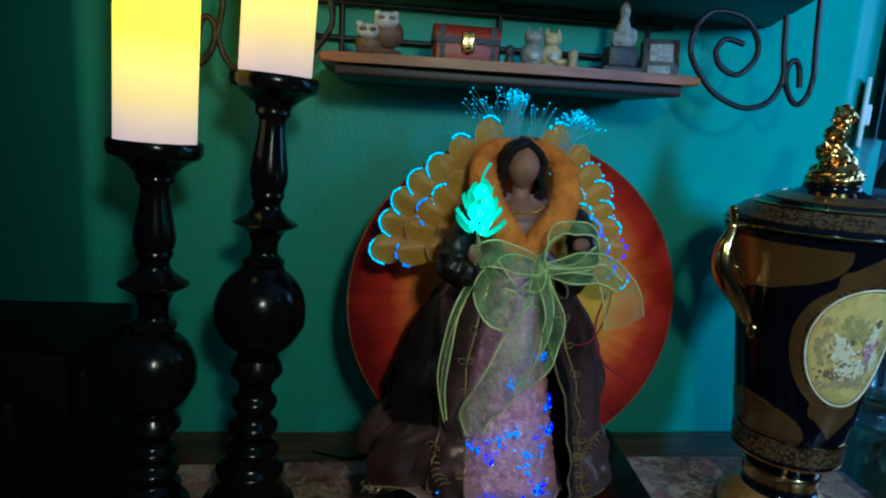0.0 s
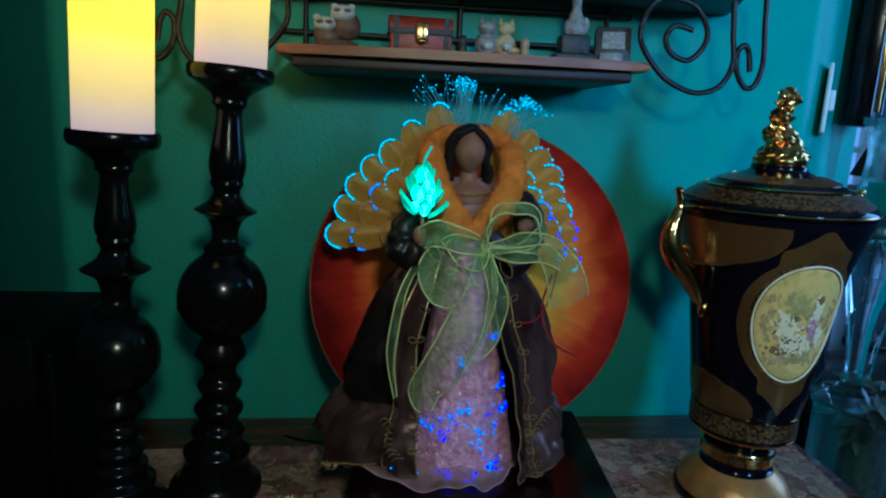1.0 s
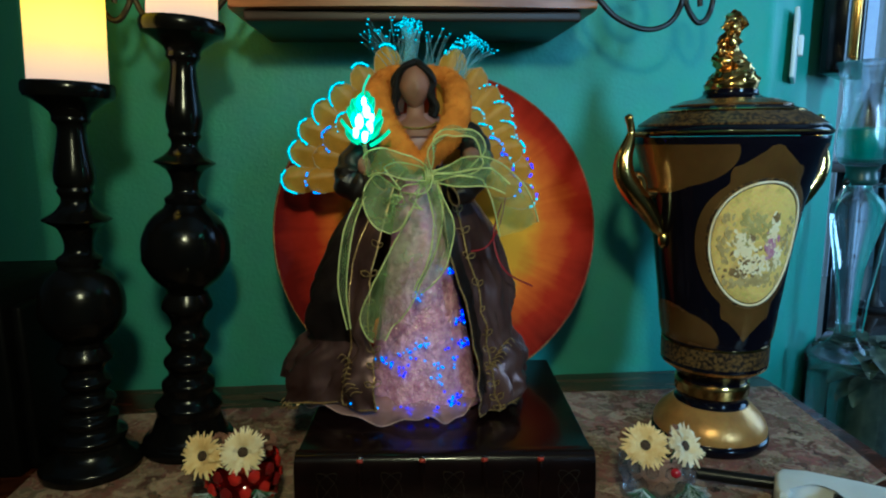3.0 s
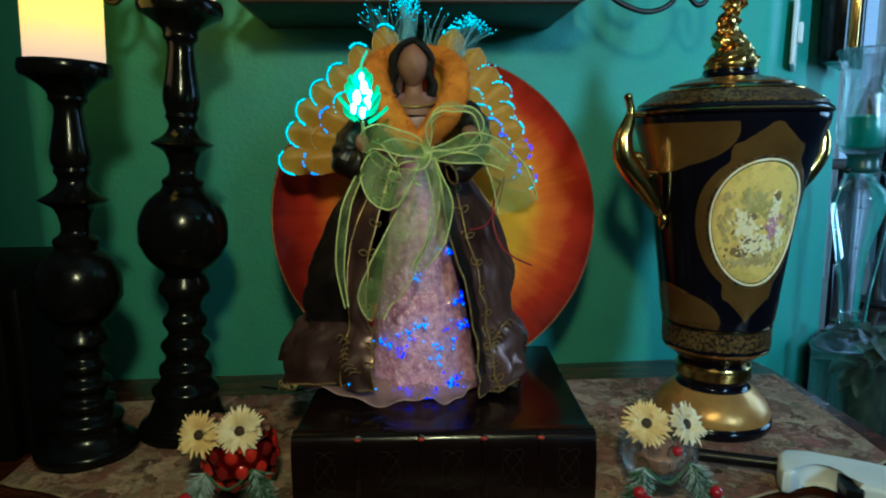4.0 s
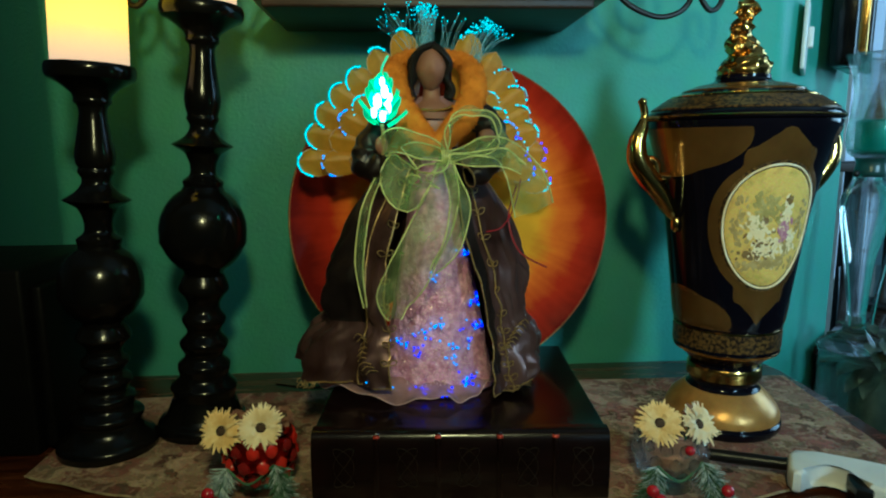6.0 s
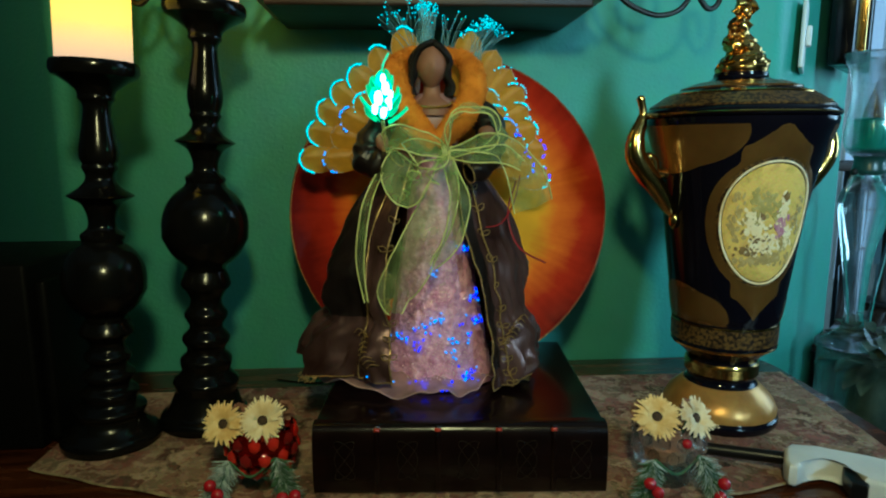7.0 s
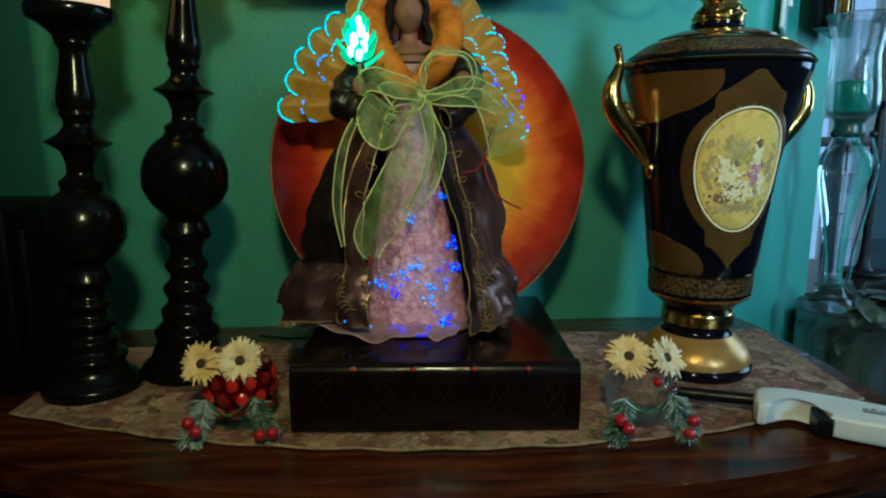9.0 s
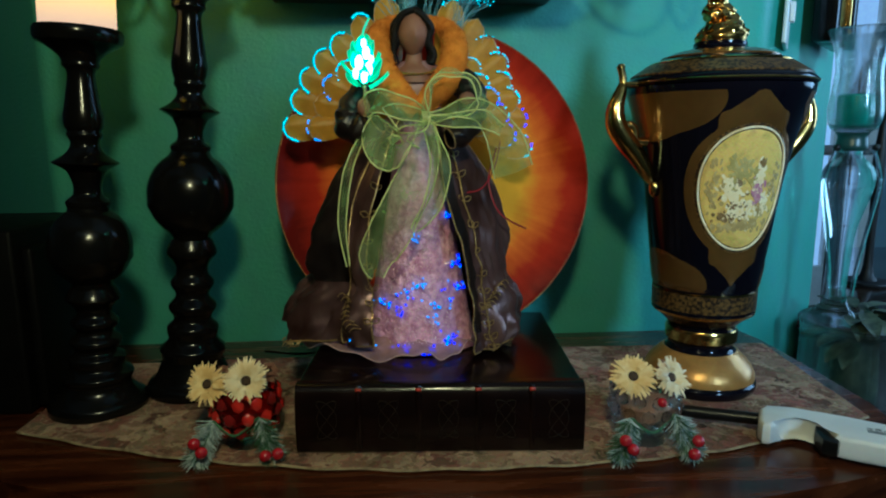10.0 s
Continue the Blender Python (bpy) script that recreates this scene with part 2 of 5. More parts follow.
def plate_material():
    """Lacquer that runs from a gold middle through orange to a dark red rim, brushed outwards."""
    m = mat("red_gold_lacquer", (0.3, 0.02, 0.01), rough=0.17, scale=30, spec=0.35)
    nt = m.node_tree
    b = nt.nodes["Principled BSDF"]
    tc = nt.nodes.new("ShaderNodeTexCoord")
    sx = nt.nodes.new("ShaderNodeSeparateXYZ")
    mv = nt.nodes.new("ShaderNodeMapping")
    mv.inputs["Location"].default_value = (-0.008, -0.006, 0)
    nt.links.new(tc.outputs["Object"], mv.inputs[0])
    nt.links.new(mv.outputs[0], sx.inputs[0])
    cb = nt.nodes.new("ShaderNodeCombineXYZ")
    nt.links.new(sx.outputs[0], cb.inputs[0])
    nt.links.new(sx.outputs[1], cb.inputs[1])
    ln = nt.nodes.new("ShaderNodeVectorMath")
    ln.operation = "LENGTH"
    nt.links.new(cb.outputs[0], ln.inputs[0])
    n = nt.nodes.new("ShaderNodeTexNoise")
    n.inputs["Scale"].default_value, n.inputs["Detail"].default_value = 28, 6
    nt.links.new(tc.outputs["Object"], n.inputs["Vector"])
    nm = nt.nodes.new("ShaderNodeVectorMath")
    nm.operation = "NORMALIZE"
    nt.links.new(cb.outputs[0], nm.inputs[0])
    n2 = nt.nodes.new("ShaderNodeTexNoise")
    n2.inputs["Scale"].default_value, n2.inputs["Detail"].default_value = 14, 5
    nt.links.new(nm.outputs[0], n2.inputs["Vector"])
    a = nt.nodes.new("ShaderNodeMath")
    a.operation = "MULTIPLY_ADD"
    a.inputs[1].default_value, a.inputs[2].default_value = 0.04, -0.024
    nt.links.new(n.outputs["Fac"], a.inputs[0])
    a2 = nt.nodes.new("ShaderNodeMath")
    a2.operation = "MULTIPLY_ADD"
    a2.inputs[1].default_value = 0.022
    nt.links.new(n2.outputs["Fac"], a2.inputs[0])
    nt.links.new(a.outputs[0], a2.inputs[2])
    ad = nt.nodes.new("ShaderNodeMath")
    nt.links.new(ln.outputs["Value"], ad.inputs[0])
    nt.links.new(a2.outputs[0], ad.inputs[1])
    mr = nt.nodes.new("ShaderNodeMapRange")
    mr.inputs[1].default_value, mr.inputs[2].default_value = 0.025, 0.2
    nt.links.new(ad.outputs[0], mr.inputs[0])
    r = nt.nodes.new("ShaderNodeValToRGB")
    for i, (p, c) in enumerate(((0.0, (0.98, 0.56, 0.03)), (0.44, (0.95, 0.44, 0.02)), (0.57, (0.82, 0.17, 0.015)), (0.71, (0.48, 0.028, 0.008)), (0.90, (0.15, 0.007, 0.005)))):
        e = r.color_ramp.elements[i] if i < 2 else r.color_ramp.elements.new(p)
        e.position, e.color = p, (*c, 1)
    nt.links.new(mr.outputs[0], r.inputs[0])
    nt.links.new(r.outputs[0], b.inputs["Base Color"])
    b.inputs["Metallic"].default_value = 0.1
    return m


LACQUER = plate_material()


# ---- mesh helpers ----
def mesh_of(name, bm, materials, smooth=True):
    me = bpy.data.meshes.new(name)
    bmesh.ops.recalc_face_normals(bm, faces=bm.faces)
    bm.to_mesh(me)
    bm.free()
    for m in materials if isinstance(materials, (list, tuple)) else [materials]:
        me.materials.append(m)
    if smooth:
        me.polygons.foreach_set("use_smooth", [True] * len(me.polygons))
        me.set_sharp_from_angle(angle=radians(38))
    return me


def part(name, bm, material, parent, label="", m=None):
    ob = new(name, mesh_of(name, bm, material))
    ob.parent = parent
    if m is not None:
        ob.matrix_basis = m
    return tagged(ob, label) if label else ob


def thing(name, m, label, category, group="", kind=""):
    ob = new(name)
    ob.empty_display_size = 0.02
    ob.matrix_basis = m
    return tagged(ob, label, category, group, kind)


def solid(name, bm, material, m, label, category, group="", kind=""):
    ob = new(name, mesh_of(name, bm, material))
    ob.matrix_basis = m
    return tagged(ob, label, category, group, kind)


def lathe(bm, profile, n=48, m=Matrix(), mi=0, cap=True):
    rings = []
    for r, z in profile:
        rings.append([bm.verts.new(m @ Vector((r * math.cos(2 * math.pi * i / n), r * math.sin(2 * math.pi * i / n), z))) for i in range(n)])
    for a, b in zip(rings, rings[1:]):
        for i in range(n):
            bm.faces.new((a[i], a[(i + 1) % n], b[(i + 1) % n], b[i])).material_index = mi
    if cap:
        for ring in (rings[0], rings[-1]):
            bm.faces.new(ring).material_index = mi
    return bm


def smooth_profile(points, steps=5):
    """A finer profile through the points, rounded."""
    out = []
    for i in range(len(points) - 1):
        p0, p1, p2, p3 = points[max(i - 1, 0)], points[i], points[i + 1], points[min(i + 2, len(points) - 1)]
        for s in range(steps):
            t = s / steps
            out.append(tuple(0.5 * (2 * b + (c - a) * t + (2 * a - 5 * b + 4 * c - d) * t * t + (3 * b - a - 3 * c + d) * t ** 3) for a, b, c, d in zip(p0, p1, p2, p3)))
    return out + [tuple(points[-1])]


def tube(bm, pts, r, n=8, mi=0, closed=False):
    """A round rod along the points; r: one radius, or one for each point."""
    pts = [Vector(p) for p in pts]
    rings, k = [], len(pts)
    up = Vector((0.123, 0.31, 0.94))
    for i, p in enumerate(pts):
        d = (pts[min(i + 1, k - 1)] - pts[max(i - 1, 0)]).normalized()
        a = d.cross(up)
        if a.length < 1e-4:
            a = d.cross(Vector((1, 0, 0)))
        a.normalize()
        b = d.cross(a)
        rad = r[i] if isinstance(r, (list, tuple)) else r
        rings.append([bm.verts.new(p + rad * (a * math.cos(2 * math.pi * j / n) + b * math.sin(2 * math.pi * j / n))) for j in range(n)])
    for a, b in zip(rings, rings[1:]):
        for j in range(n):
            bm.faces.new((a[j], a[(j + 1) % n], b[(j + 1) % n], b[j])).material_index = mi
    for ring in (rings[0], rings[-1]):
        bm.faces.new(ring).material_index = mi
    return bm


def curve(points, steps=8):
    return [Vector(p) for p in smooth_profile([tuple(p) for p in points], steps)]


def box(bm, x0, x1, y0, y1, z0, z1, bevel=0.0, seg=2, mi=0, m=Matrix()):
    vs = [bm.verts.new(m @ Vector((x, y, z))) for x in (x0, x1) for y in (y0, y1) for z in (z0, z1)]
    fs = [bm.faces.new([vs[i] for i in f]) for f in ((0, 1, 3, 2), (4, 6, 7, 5), (0, 4, 5, 1), (2, 3, 7, 6), (0, 2, 6, 4), (1, 5, 7, 3))]
    for f in fs:
        f.material_index = mi
    if bevel:
        bmesh.ops.bevel(bm, geom=list({e for f in fs for e in f.edges}), offset=bevel, segments=seg, affect="EDGES", profile=0.5)
    return bm


def ball(bm, c, r, mi=0, sub=2, squash=(1, 1, 1)):
    g = bmesh.ops.create_icosphere(bm, subdivisions=sub, radius=1, matrix=Matrix.Translation(c) @ Matrix.Diagonal((r * squash[0], r * squash[1], r * squash[2], 1)))
    for f in {f for v in g["verts"] for f in v.link_faces}:
        f.material_index = mi
    return bm


def prism(bm, outline, z0, z1, bevel=0.0, seg=3):
    lo = [bm.verts.new((x, y, z0)) for x, y in outline]
    hi = [bm.verts.new((x, y, z1)) for x, y in outline]
    k = len(outline)
    bm.faces.new(lo)
    bm.faces.new(hi)
    for i in range(k):
        bm.faces.new((lo[i], lo[(i + 1) % k], hi[(i + 1) % k], hi[i]))
    if bevel:
        es = [e for e in bm.edges if abs(e.verts[0].co.z - e.verts[1].co.z) < 1e-6]
        bmesh.ops.bevel(bm, geom=es, offset=bevel, segments=seg, affect="EDGES", profile=0.5)
    return bm


B = bmesh.new
rnd = random.Random(7)
T = 0.85      # table top
WALL = 0.93   # face of the wall behind the table

# ---- setting ----
def slab(name, outline, z0, z1, material, bevel=0.0):
    return solid(name, prism(B(), outline, z0, z1, bevel), material, Matrix(), "", "", kind="structure")


def corner(cx, cy, r, a0, a1, n=8):
    return [(cx + r * math.cos(radians(a0 + (a1 - a0) * i / n)), cy + r * math.sin(radians(a0 + (a1 - a0) * i / n))) for i in range(n + 1)]


outline = [(-0.80, 1.36), (-0.72, 1.44), (0.82, 1.30), (0.91, 1.21)]
outline += corner(0.60, WALL + 0.03, 0.03, -45, -90) + corner(-0.31, WALL + 0.03, 0.03, -90, -135)
tagged(slab("wall_north", outline, 0.0, 2.6, TEAL), "teal painted wall with rounded corners behind the table", "wall")
tagged(slab("floor", [(-2.4, -2.2), (3.0, -2.2), (3.0, 3.2), (-2.4, 3.2)], -0.1, 0.0, FLOOR), "dark wooden floor", "floor")
tagged(slab("ceiling", [(-2.4, -2.2), (3.0, -2.2), (3.0, 3.2), (-2.4, 3.2)], 2.6, 2.7, CEIL), "plain white ceiling", "ceiling")
tagged(slab("wall_west", [(-2.5, -2.2), (-2.4, -2.2), (-2.4, 3.2), (-2.5, 3.2)], 0, 2.6, DARKROOM), "plain green painted side wall", "wall")
tagged(slab("wall_east", [(3.0, -2.2), (3.1, -2.2), (3.1, 3.2), (3.0, 3.2)], 0, 2.6, GREYBLUE), "plain grey-blue painted side wall", "wall")
tagged(slab("wall_far", [(-2.4, 3.2), (3.0, 3.2), (3.0, 3.3), (-2.4, 3.3)], 0, 2.6, GREYBLUE), "grey-blue painted wall of the room beyond", "wall")
# unseen wall, added so its sills and pillar shade the low and left parts
bm = B()
for x0, x1, z0, z1 in ((-2.4, -0.7, 0, 2.6), (0.33, 0.82, 0, 2.6), (1.9, 3.0, 0, 2.6), (-0.7, 0.33, 0, 1.45), (0.82, 1.9, 0, 1.37), (-0.7, 0.33, 2.4, 2.6), (0.82, 1.9, 2.4, 2.6)):
    box(bm, x0, x1, -0.85, -0.75, z0, z1)
solid("light_mask_wall", bm, DARKROOM, Matrix(), "unseen half wall with two openings, added to shape the light", "wall", kind="structure")
bm = B()
box(bm, -2.4, 3.0, -2.3, -2.2, 0, 2.6)
solid("wall_window", bm, DARKROOM, Matrix(), "plain green wall of the room behind", "wall", kind="structure")

# ---- the console table and its runner ----
def front(x):
    return 0.487 + 0.48 * (x - 0.22) ** 2


def console_table():
    t = thing("console_table", pose(0, 0, 0), "dark glossy mahogany console table with a bowed front", "table")
    xs = [-0.50 + 1.07 * i / 40 for i in range(41)]
    top = [(x, front(x)) for x in xs] + [(0.588, 0.572), (0.598, 0.605), (0.603, 0.66), (0.606, 0.78), (0.606, 0.87), (0.604, 0.925), (-0.50, 0.925)]
    part("tabletop", prism(B(), top, T - 0.026, T, 0.008, 4), MAHOGANY, t)
    low = [(x, front(x) + 0.012) for x in xs] + [(0.582, 0.60), (0.585, 0.90), (-0.48, 0.90)]
    part("moulding", prism(B(), low, T - 0.045, T - 0.0265, 0.005, 3), MAHOGANY, t)
    ap = [(x, front(x) + 0.035) for x in xs[1:-3]] + [(0.56, 0.62), (0.55, 0.88), (-0.46, 0.88)]
    part("apron", prism(B(), ap, T - 0.16, T - 0.0455), MAHOGANY, t)
    for x, y in ((-0.42, 0.72), (0.50, 0.63), (-0.42, 0.86), (0.51, 0.86)):
        part("leg", lathe(B(), smooth_profile([(0.016, 0), (0.018, 0.05), (0.014, 0.2), (0.02, 0.45), (0.026, 0.62), (0.026, T - 0.161)], 3), 20, Matrix.Translation((x, y, 0))), MAHOGANY, t)
    return t


console_table()


def table_runner():
    bm = B()
    nx, ny = 90, 34
    grid = {}
    for top in (0, 1):
        for i in range(nx + 1):
            x = -0.238 + 0.812 * i / nx
            f = 0.558 + 0.56 * max(0.2 - x, 0) ** 2 * 0.95 + 0.62 * max(x - 0.24, 0) ** 2 * 0.95
            b = 0.842 + 0.008 * math.sin(5 * x)
            for j in range(ny + 1):
                v = j / ny
                y = f + (b - f) * v + 0.0015 * math.sin(90 * x) * (1 - v)
                xx = x + (0.022 * v * max(0, (x - 0.3) / 0.27) if x > 0.3 else 0)
                z = T + 0.0006 + (0.0024 + 0.0012 * noise.noise((x * 22, y * 22, 0.3)) + 0.0004 * noise.noise((x * 160, y * 160, 0))) * top
                grid[top, i, j] = bm.verts.new((xx, y, z))
    for top in (0, 1):
        for i in range(nx):
            for j in range(ny):
                bm.faces.new((grid[top, i, j], grid[top, i + 1, j], grid[top, i + 1, j + 1], grid[top, i, j + 1]))
    for i in range(nx):
        for j in (0, ny):
            bm.faces.new((grid[0, i, j], grid[0, i + 1, j], grid[1, i + 1, j], grid[1, i, j]))
    for j in range(ny):
        for i in (0, nx):
            bm.faces.new((grid[0, i, j], grid[0, i, j + 1], grid[1, i, j + 1], grid[1, i, j]))
    edge = B()
    pts = []
    for i in range(nx + 1):
        x = -0.238 + 0.812 * i / nx
        f = 0.558 + 0.56 * max(0.2 - x, 0) ** 2 * 0.95 + 0.62 * max(x - 0.24, 0) ** 2 * 0.95
        pts.append((x, f + 0.0015 * math.sin(90 * x) - 0.0008, T + 0.0021))
    tube(edge, pts, 0.0012, 8)
    t = thing("table_runner", Matrix(), "floral tapestry runner in cream, rust and green on the table", "runner")
    part("cloth", bm, CLOTH, t)
    part("piping", edge, PIPING, t, "pale corded front edge")
    return t


PIPING = mat("pale_cord", (0.42, 0.32, 0.18), (0.2, 0.14, 0.08), rough=0.8, scale=120, bump=0.4)
table_runner()
TC = T + 0.0035   # top of the cloth


# ---- candlesticks and candles ----
def candlestick(x, y, lean, cup, flange, belly, rb, rc, label):
    """cup, flange, belly: heights over the table; rb: radius of the ball; rc: of the cup."""
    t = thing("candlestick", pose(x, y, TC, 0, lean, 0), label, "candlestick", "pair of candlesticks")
    b0 = belly - rb * 1.08
    s = b0 / 0.118
    base = [(0.0, 0.0), (0.046, 0.0), (0.0465, 0.006), (0.0445, 0.011), (0.0390, 0.015), (0.0335, 0.020 * s), (0.0310, 0.026 * s), (0.0325, 0.030 * s), (0.0330, 0.034 * s), (0.0275, 0.038 * s), (0.0245, 0.042 * s), (0.0260, 0.047 * s), (0.0255, 0.051 * s), (0.0200, 0.055 * s),
            (0.0195, 0.059 * s), (0.0235, 0.064 * s), (0.0235, 0.068 * s), (0.0175, 0.073 * s), (0.0170, 0.077 * s), (0.0210, 0.082 * s), (0.0215, 0.086 * s), (0.0165, 0.091 * s), (0.0160, 0.097 * s), (0.0205, 0.103 * s), (0.0250, 0.108 * s), (0.0200, b0)]
    part("base", lathe(B(), smooth_profile(base[1:], 3), 48), BLACKWOOD, t)
    orb = [(0.018, b0)]
    for i in range(1, 24):
        a = -math.pi / 2 + math.pi * i / 24
        r = rb * math.cos(a)
        if r > 0.017:
            orb.append((r + (0.0012 if i == 10 else 0), belly + rb * 1.08 * math.sin(a)))
    orb.append((0.018, belly + rb * 1.08))
    part("ball", lathe(B(), orb, 56), BLACKWOOD, t)
    h0 = belly + rb * 1.08
    h = cup - 0.03 - flange
    stem = [(0.0185, h0 - 0.002), (0.0195, h0 + 0.004), (0.013, h0 + 0.010), (0.0125, (h0 + flange) / 2), (0.016, flange - 0.010), (0.0195, flange - 0.006), (0.028, flange - 0.001), (0.0285, flange + 0.001), (0.019, flange + 0.007),
            (0.0135, flange + 0.014), (0.0125, flange + 0.020), (0.0155, flange + 0.026), (0.0145, flange + 0.030), (0.0165, flange + 0.36 * h), (0.0172, flange + 0.46 * h), (0.0145, flange + 0.64 * h), (0.0118, flange + 0.84 * h), (0.0125, flange + 0.92 * h), (0.0158, flange + 0.96 * h), (0.0155, flange + h)]
    part("stem", lathe(B(), smooth_profile(stem, 3), 44), BLACKWOOD, t)
    k = rc / 0.04
    bowl = [(0.0155, cup - 0.03), (0.017, cup - 0.026), (0.024 * k, cup - 0.021), (0.032 * k, cup - 0.016), (0.0385 * k, cup - 0.013), (0.0405 * k, cup - 0.009), (0.0405 * k, cup - 0.003), (0.039 * k, cup), (0.036 * k, cup - 0.0005), (0.035 * k, cup - 0.003), (0.002, cup - 0.003)]
    part("drip_cup", lathe(B(), bowl, 48), BLACKWOOD, t)
    return t


def pillar_candle(x, y, z, lean, r, h, label):
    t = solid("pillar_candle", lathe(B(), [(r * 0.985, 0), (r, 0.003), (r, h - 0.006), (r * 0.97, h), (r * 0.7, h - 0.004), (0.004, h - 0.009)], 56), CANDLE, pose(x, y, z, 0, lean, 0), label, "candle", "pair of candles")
    return t


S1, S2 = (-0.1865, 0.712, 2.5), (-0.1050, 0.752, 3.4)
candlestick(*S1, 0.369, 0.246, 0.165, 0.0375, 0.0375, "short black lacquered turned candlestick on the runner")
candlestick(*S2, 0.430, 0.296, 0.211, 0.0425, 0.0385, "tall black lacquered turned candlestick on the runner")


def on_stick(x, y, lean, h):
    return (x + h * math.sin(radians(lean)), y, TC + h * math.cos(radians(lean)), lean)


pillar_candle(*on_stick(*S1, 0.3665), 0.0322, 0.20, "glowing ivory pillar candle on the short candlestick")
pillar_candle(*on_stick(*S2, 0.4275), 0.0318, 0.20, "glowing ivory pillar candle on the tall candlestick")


# ---- plate ----
def charger_plate():
    prof = [(0.0, 0.004), (0.002, 0.004), (0.05, 0.0046), (0.09, 0.0068), (0.125, 0.0115), (0.155, 0.018), (0.1725, 0.0235), (0.1735, 0.0225), (0.1725, 0.0205), (0.155, 0.0145), (0.125, 0.008), (0.09, 0.003), (0.05, 0.001), (0.002, 0.0), (0.0, 0.0)]
    t = thing("charger_plate", pose(0.162, 0.805, 1.066, 90 - 3, 0, 0), "round red lacquer charger plate with a gold centre", "plate")
    part("dish", lathe(B(), smooth_profile(prof[1:-1], 4), 96), LACQUER, t)
    bm = B()
    tube(bm, [(0.1733 * math.cos(2 * math.pi * i / 96), 0.1733 * math.sin(2 * math.pi * i / 96), 0.0225) for i in range(97)], 0.0013, 6)
    part("rim", bm, GILT, t, "thin worn gold rim")
    return t


charger_plate()
bm = B()
for x in (0.12, 0.20):
    tube(bm, curve([(x, 0.775, TC + 0.03), (x, 0.772, TC + 0.043), (x, 0.79, TC + 0.041), (x, 0.82, TC + 0.03), (x, 0.86, TC + 0.003)]), 0.003)
    tube(bm, curve([(x, 0.86, TC + 0.003), (x, 0.856, 0.94), (x, 0.840, 1.06)]), 0.003)
    tube(bm, curve([(x, 0.80, TC + 0.04), (x, 0.79, TC + 0.02), (x, 0.78, TC + 0.003)]), 0.003)
tube(bm, [(0.12, 0.842, 1.04), (0.20, 0.842, 1.04)], 0.003)
solid("plate_stand", bm, IRON, Matrix(), "black wire easel under the charger plate", "plate stand")


# ---- book ----
def leather_book():
    W, D, H = 0.246, 0.230, 0.0605
    t = thing("book", pose(0.1545, 0.584, TC, 0, 0, -3.6), "thick dark leather-bound book with raised spine bands, lying flat", "book")
    bm = B()
    box(bm, -W / 2, W / 2, 0.008, D, H - 0.006, H, 0.0022, 3)
    part("front_cover", bm, LEATHER, t)
    bm = B()
    box(bm, -W / 2, W / 2, 0.008, D, 0, 0.006, 0.0022, 3)
    part("back_cover", bm, LEATHER, t)
    bm = B()
    box(bm, -W / 2 + 0.005, W / 2 - 0.005, 0.012, D - 0.006, 0.0062, H - 0.0062)
    part("pages", bm, PAGES, t)
    bm = B()
    n = 18
    arc = [(0.014 - 0.016 * math.sin(math.pi * i / n) ** (0.16 if i < n / 2 else 0.40), 0.0002 + (H + 0.0008) * (0.5 - 0.5 * math.cos(math.pi * i / n))) for i in range(n + 1)]
    rows = [[bm.verts.new((x, a, b)) for a, b in arc] for x in (-W / 2 - 0.0006, W / 2 + 0.0006)]
    for i in range(n):
        bm.faces.new((rows[0][i], rows[0][i + 1], rows[1][i + 1], rows[1][i]))
    for r in rows:
        bm.faces.new(r)
    bm.faces.new((rows[0][0], rows[0][-1], rows[1][-1], rows[1][0]))
    part("spine", bm, LEATHER, t)
    for x in (-0.0695, -0.0185, 0.0325, 0.0785):
        bm = B()
        tube(bm, [(x, a - 0.0012, b) for a, b in arc[3:-2]], 0.0024, 8)
        part("raised_band", bm, LEATHER, t)
        bm = B()
        ball(bm, (x, 0.0005, H - 0.0030), 0.0029, 0, 2, (1, 0.9, 0.8))
        part("stud", bm, BERRYDARK, t, "small red dot at the top of a spine band")
    # tooled ornaments between the bands
    for x in (-0.0965, -0.044, 0.007, 0.0555, 0.101):
        bm = B()
        tube(bm, [(x + 0.0085 * math.sin(3 * a), -0.0027, 0.032 + 0.017 * math.sin(2 * a)) for a in (2 * math.pi * k / 60 for k in range(61))], 0.00035, 4)
        part("tooling", bm, DULLGILT, t, "faint dull gold ornament pressed into the leather")
    return t


BERRYDARK = mat("dull_red_dot", (0.40, 0.035, 0.015), rough=0.35)
DULLGILT = mat("dull_gilt", (0.022, 0.014, 0.006), (0.012, 0.007, 0.004), rough=0.5, metal=0.3, scale=300)
leather_book()
BOOKTOP = TC + 0.0605


# ---- porcelain vase ----
VASE = [(0.056, 0.0), (0.0585, 0.004), (0.0585, 0.009), (0.056, 0.012), (0.056, 0.018), (0.051, 0.028), (0.041, 0.038), (0.034, 0.044), (0.0335, 0.050), (0.036, 0.053), (0.036, 0.064), (0.034, 0.068), (0.041, 0.076), (0.0505, 0.084), (0.052, 0.088),
        (0.052, 0.112), (0.054, 0.118), (0.060, 0.165), (0.0675, 0.225), (0.076, 0.268), (0.0845, 0.298), (0.0885, 0.310), (0.0895, 0.316)]


def vase_radius(z):
    for (r0, z0), (r1, z1) in zip(VASE, VASE[1:]):
        if z0 <= z <= z1:
            return r0 + (r1 - r0) * (z - z0) / max(z1 - z0, 1e-6)
    return VASE[-1][0]


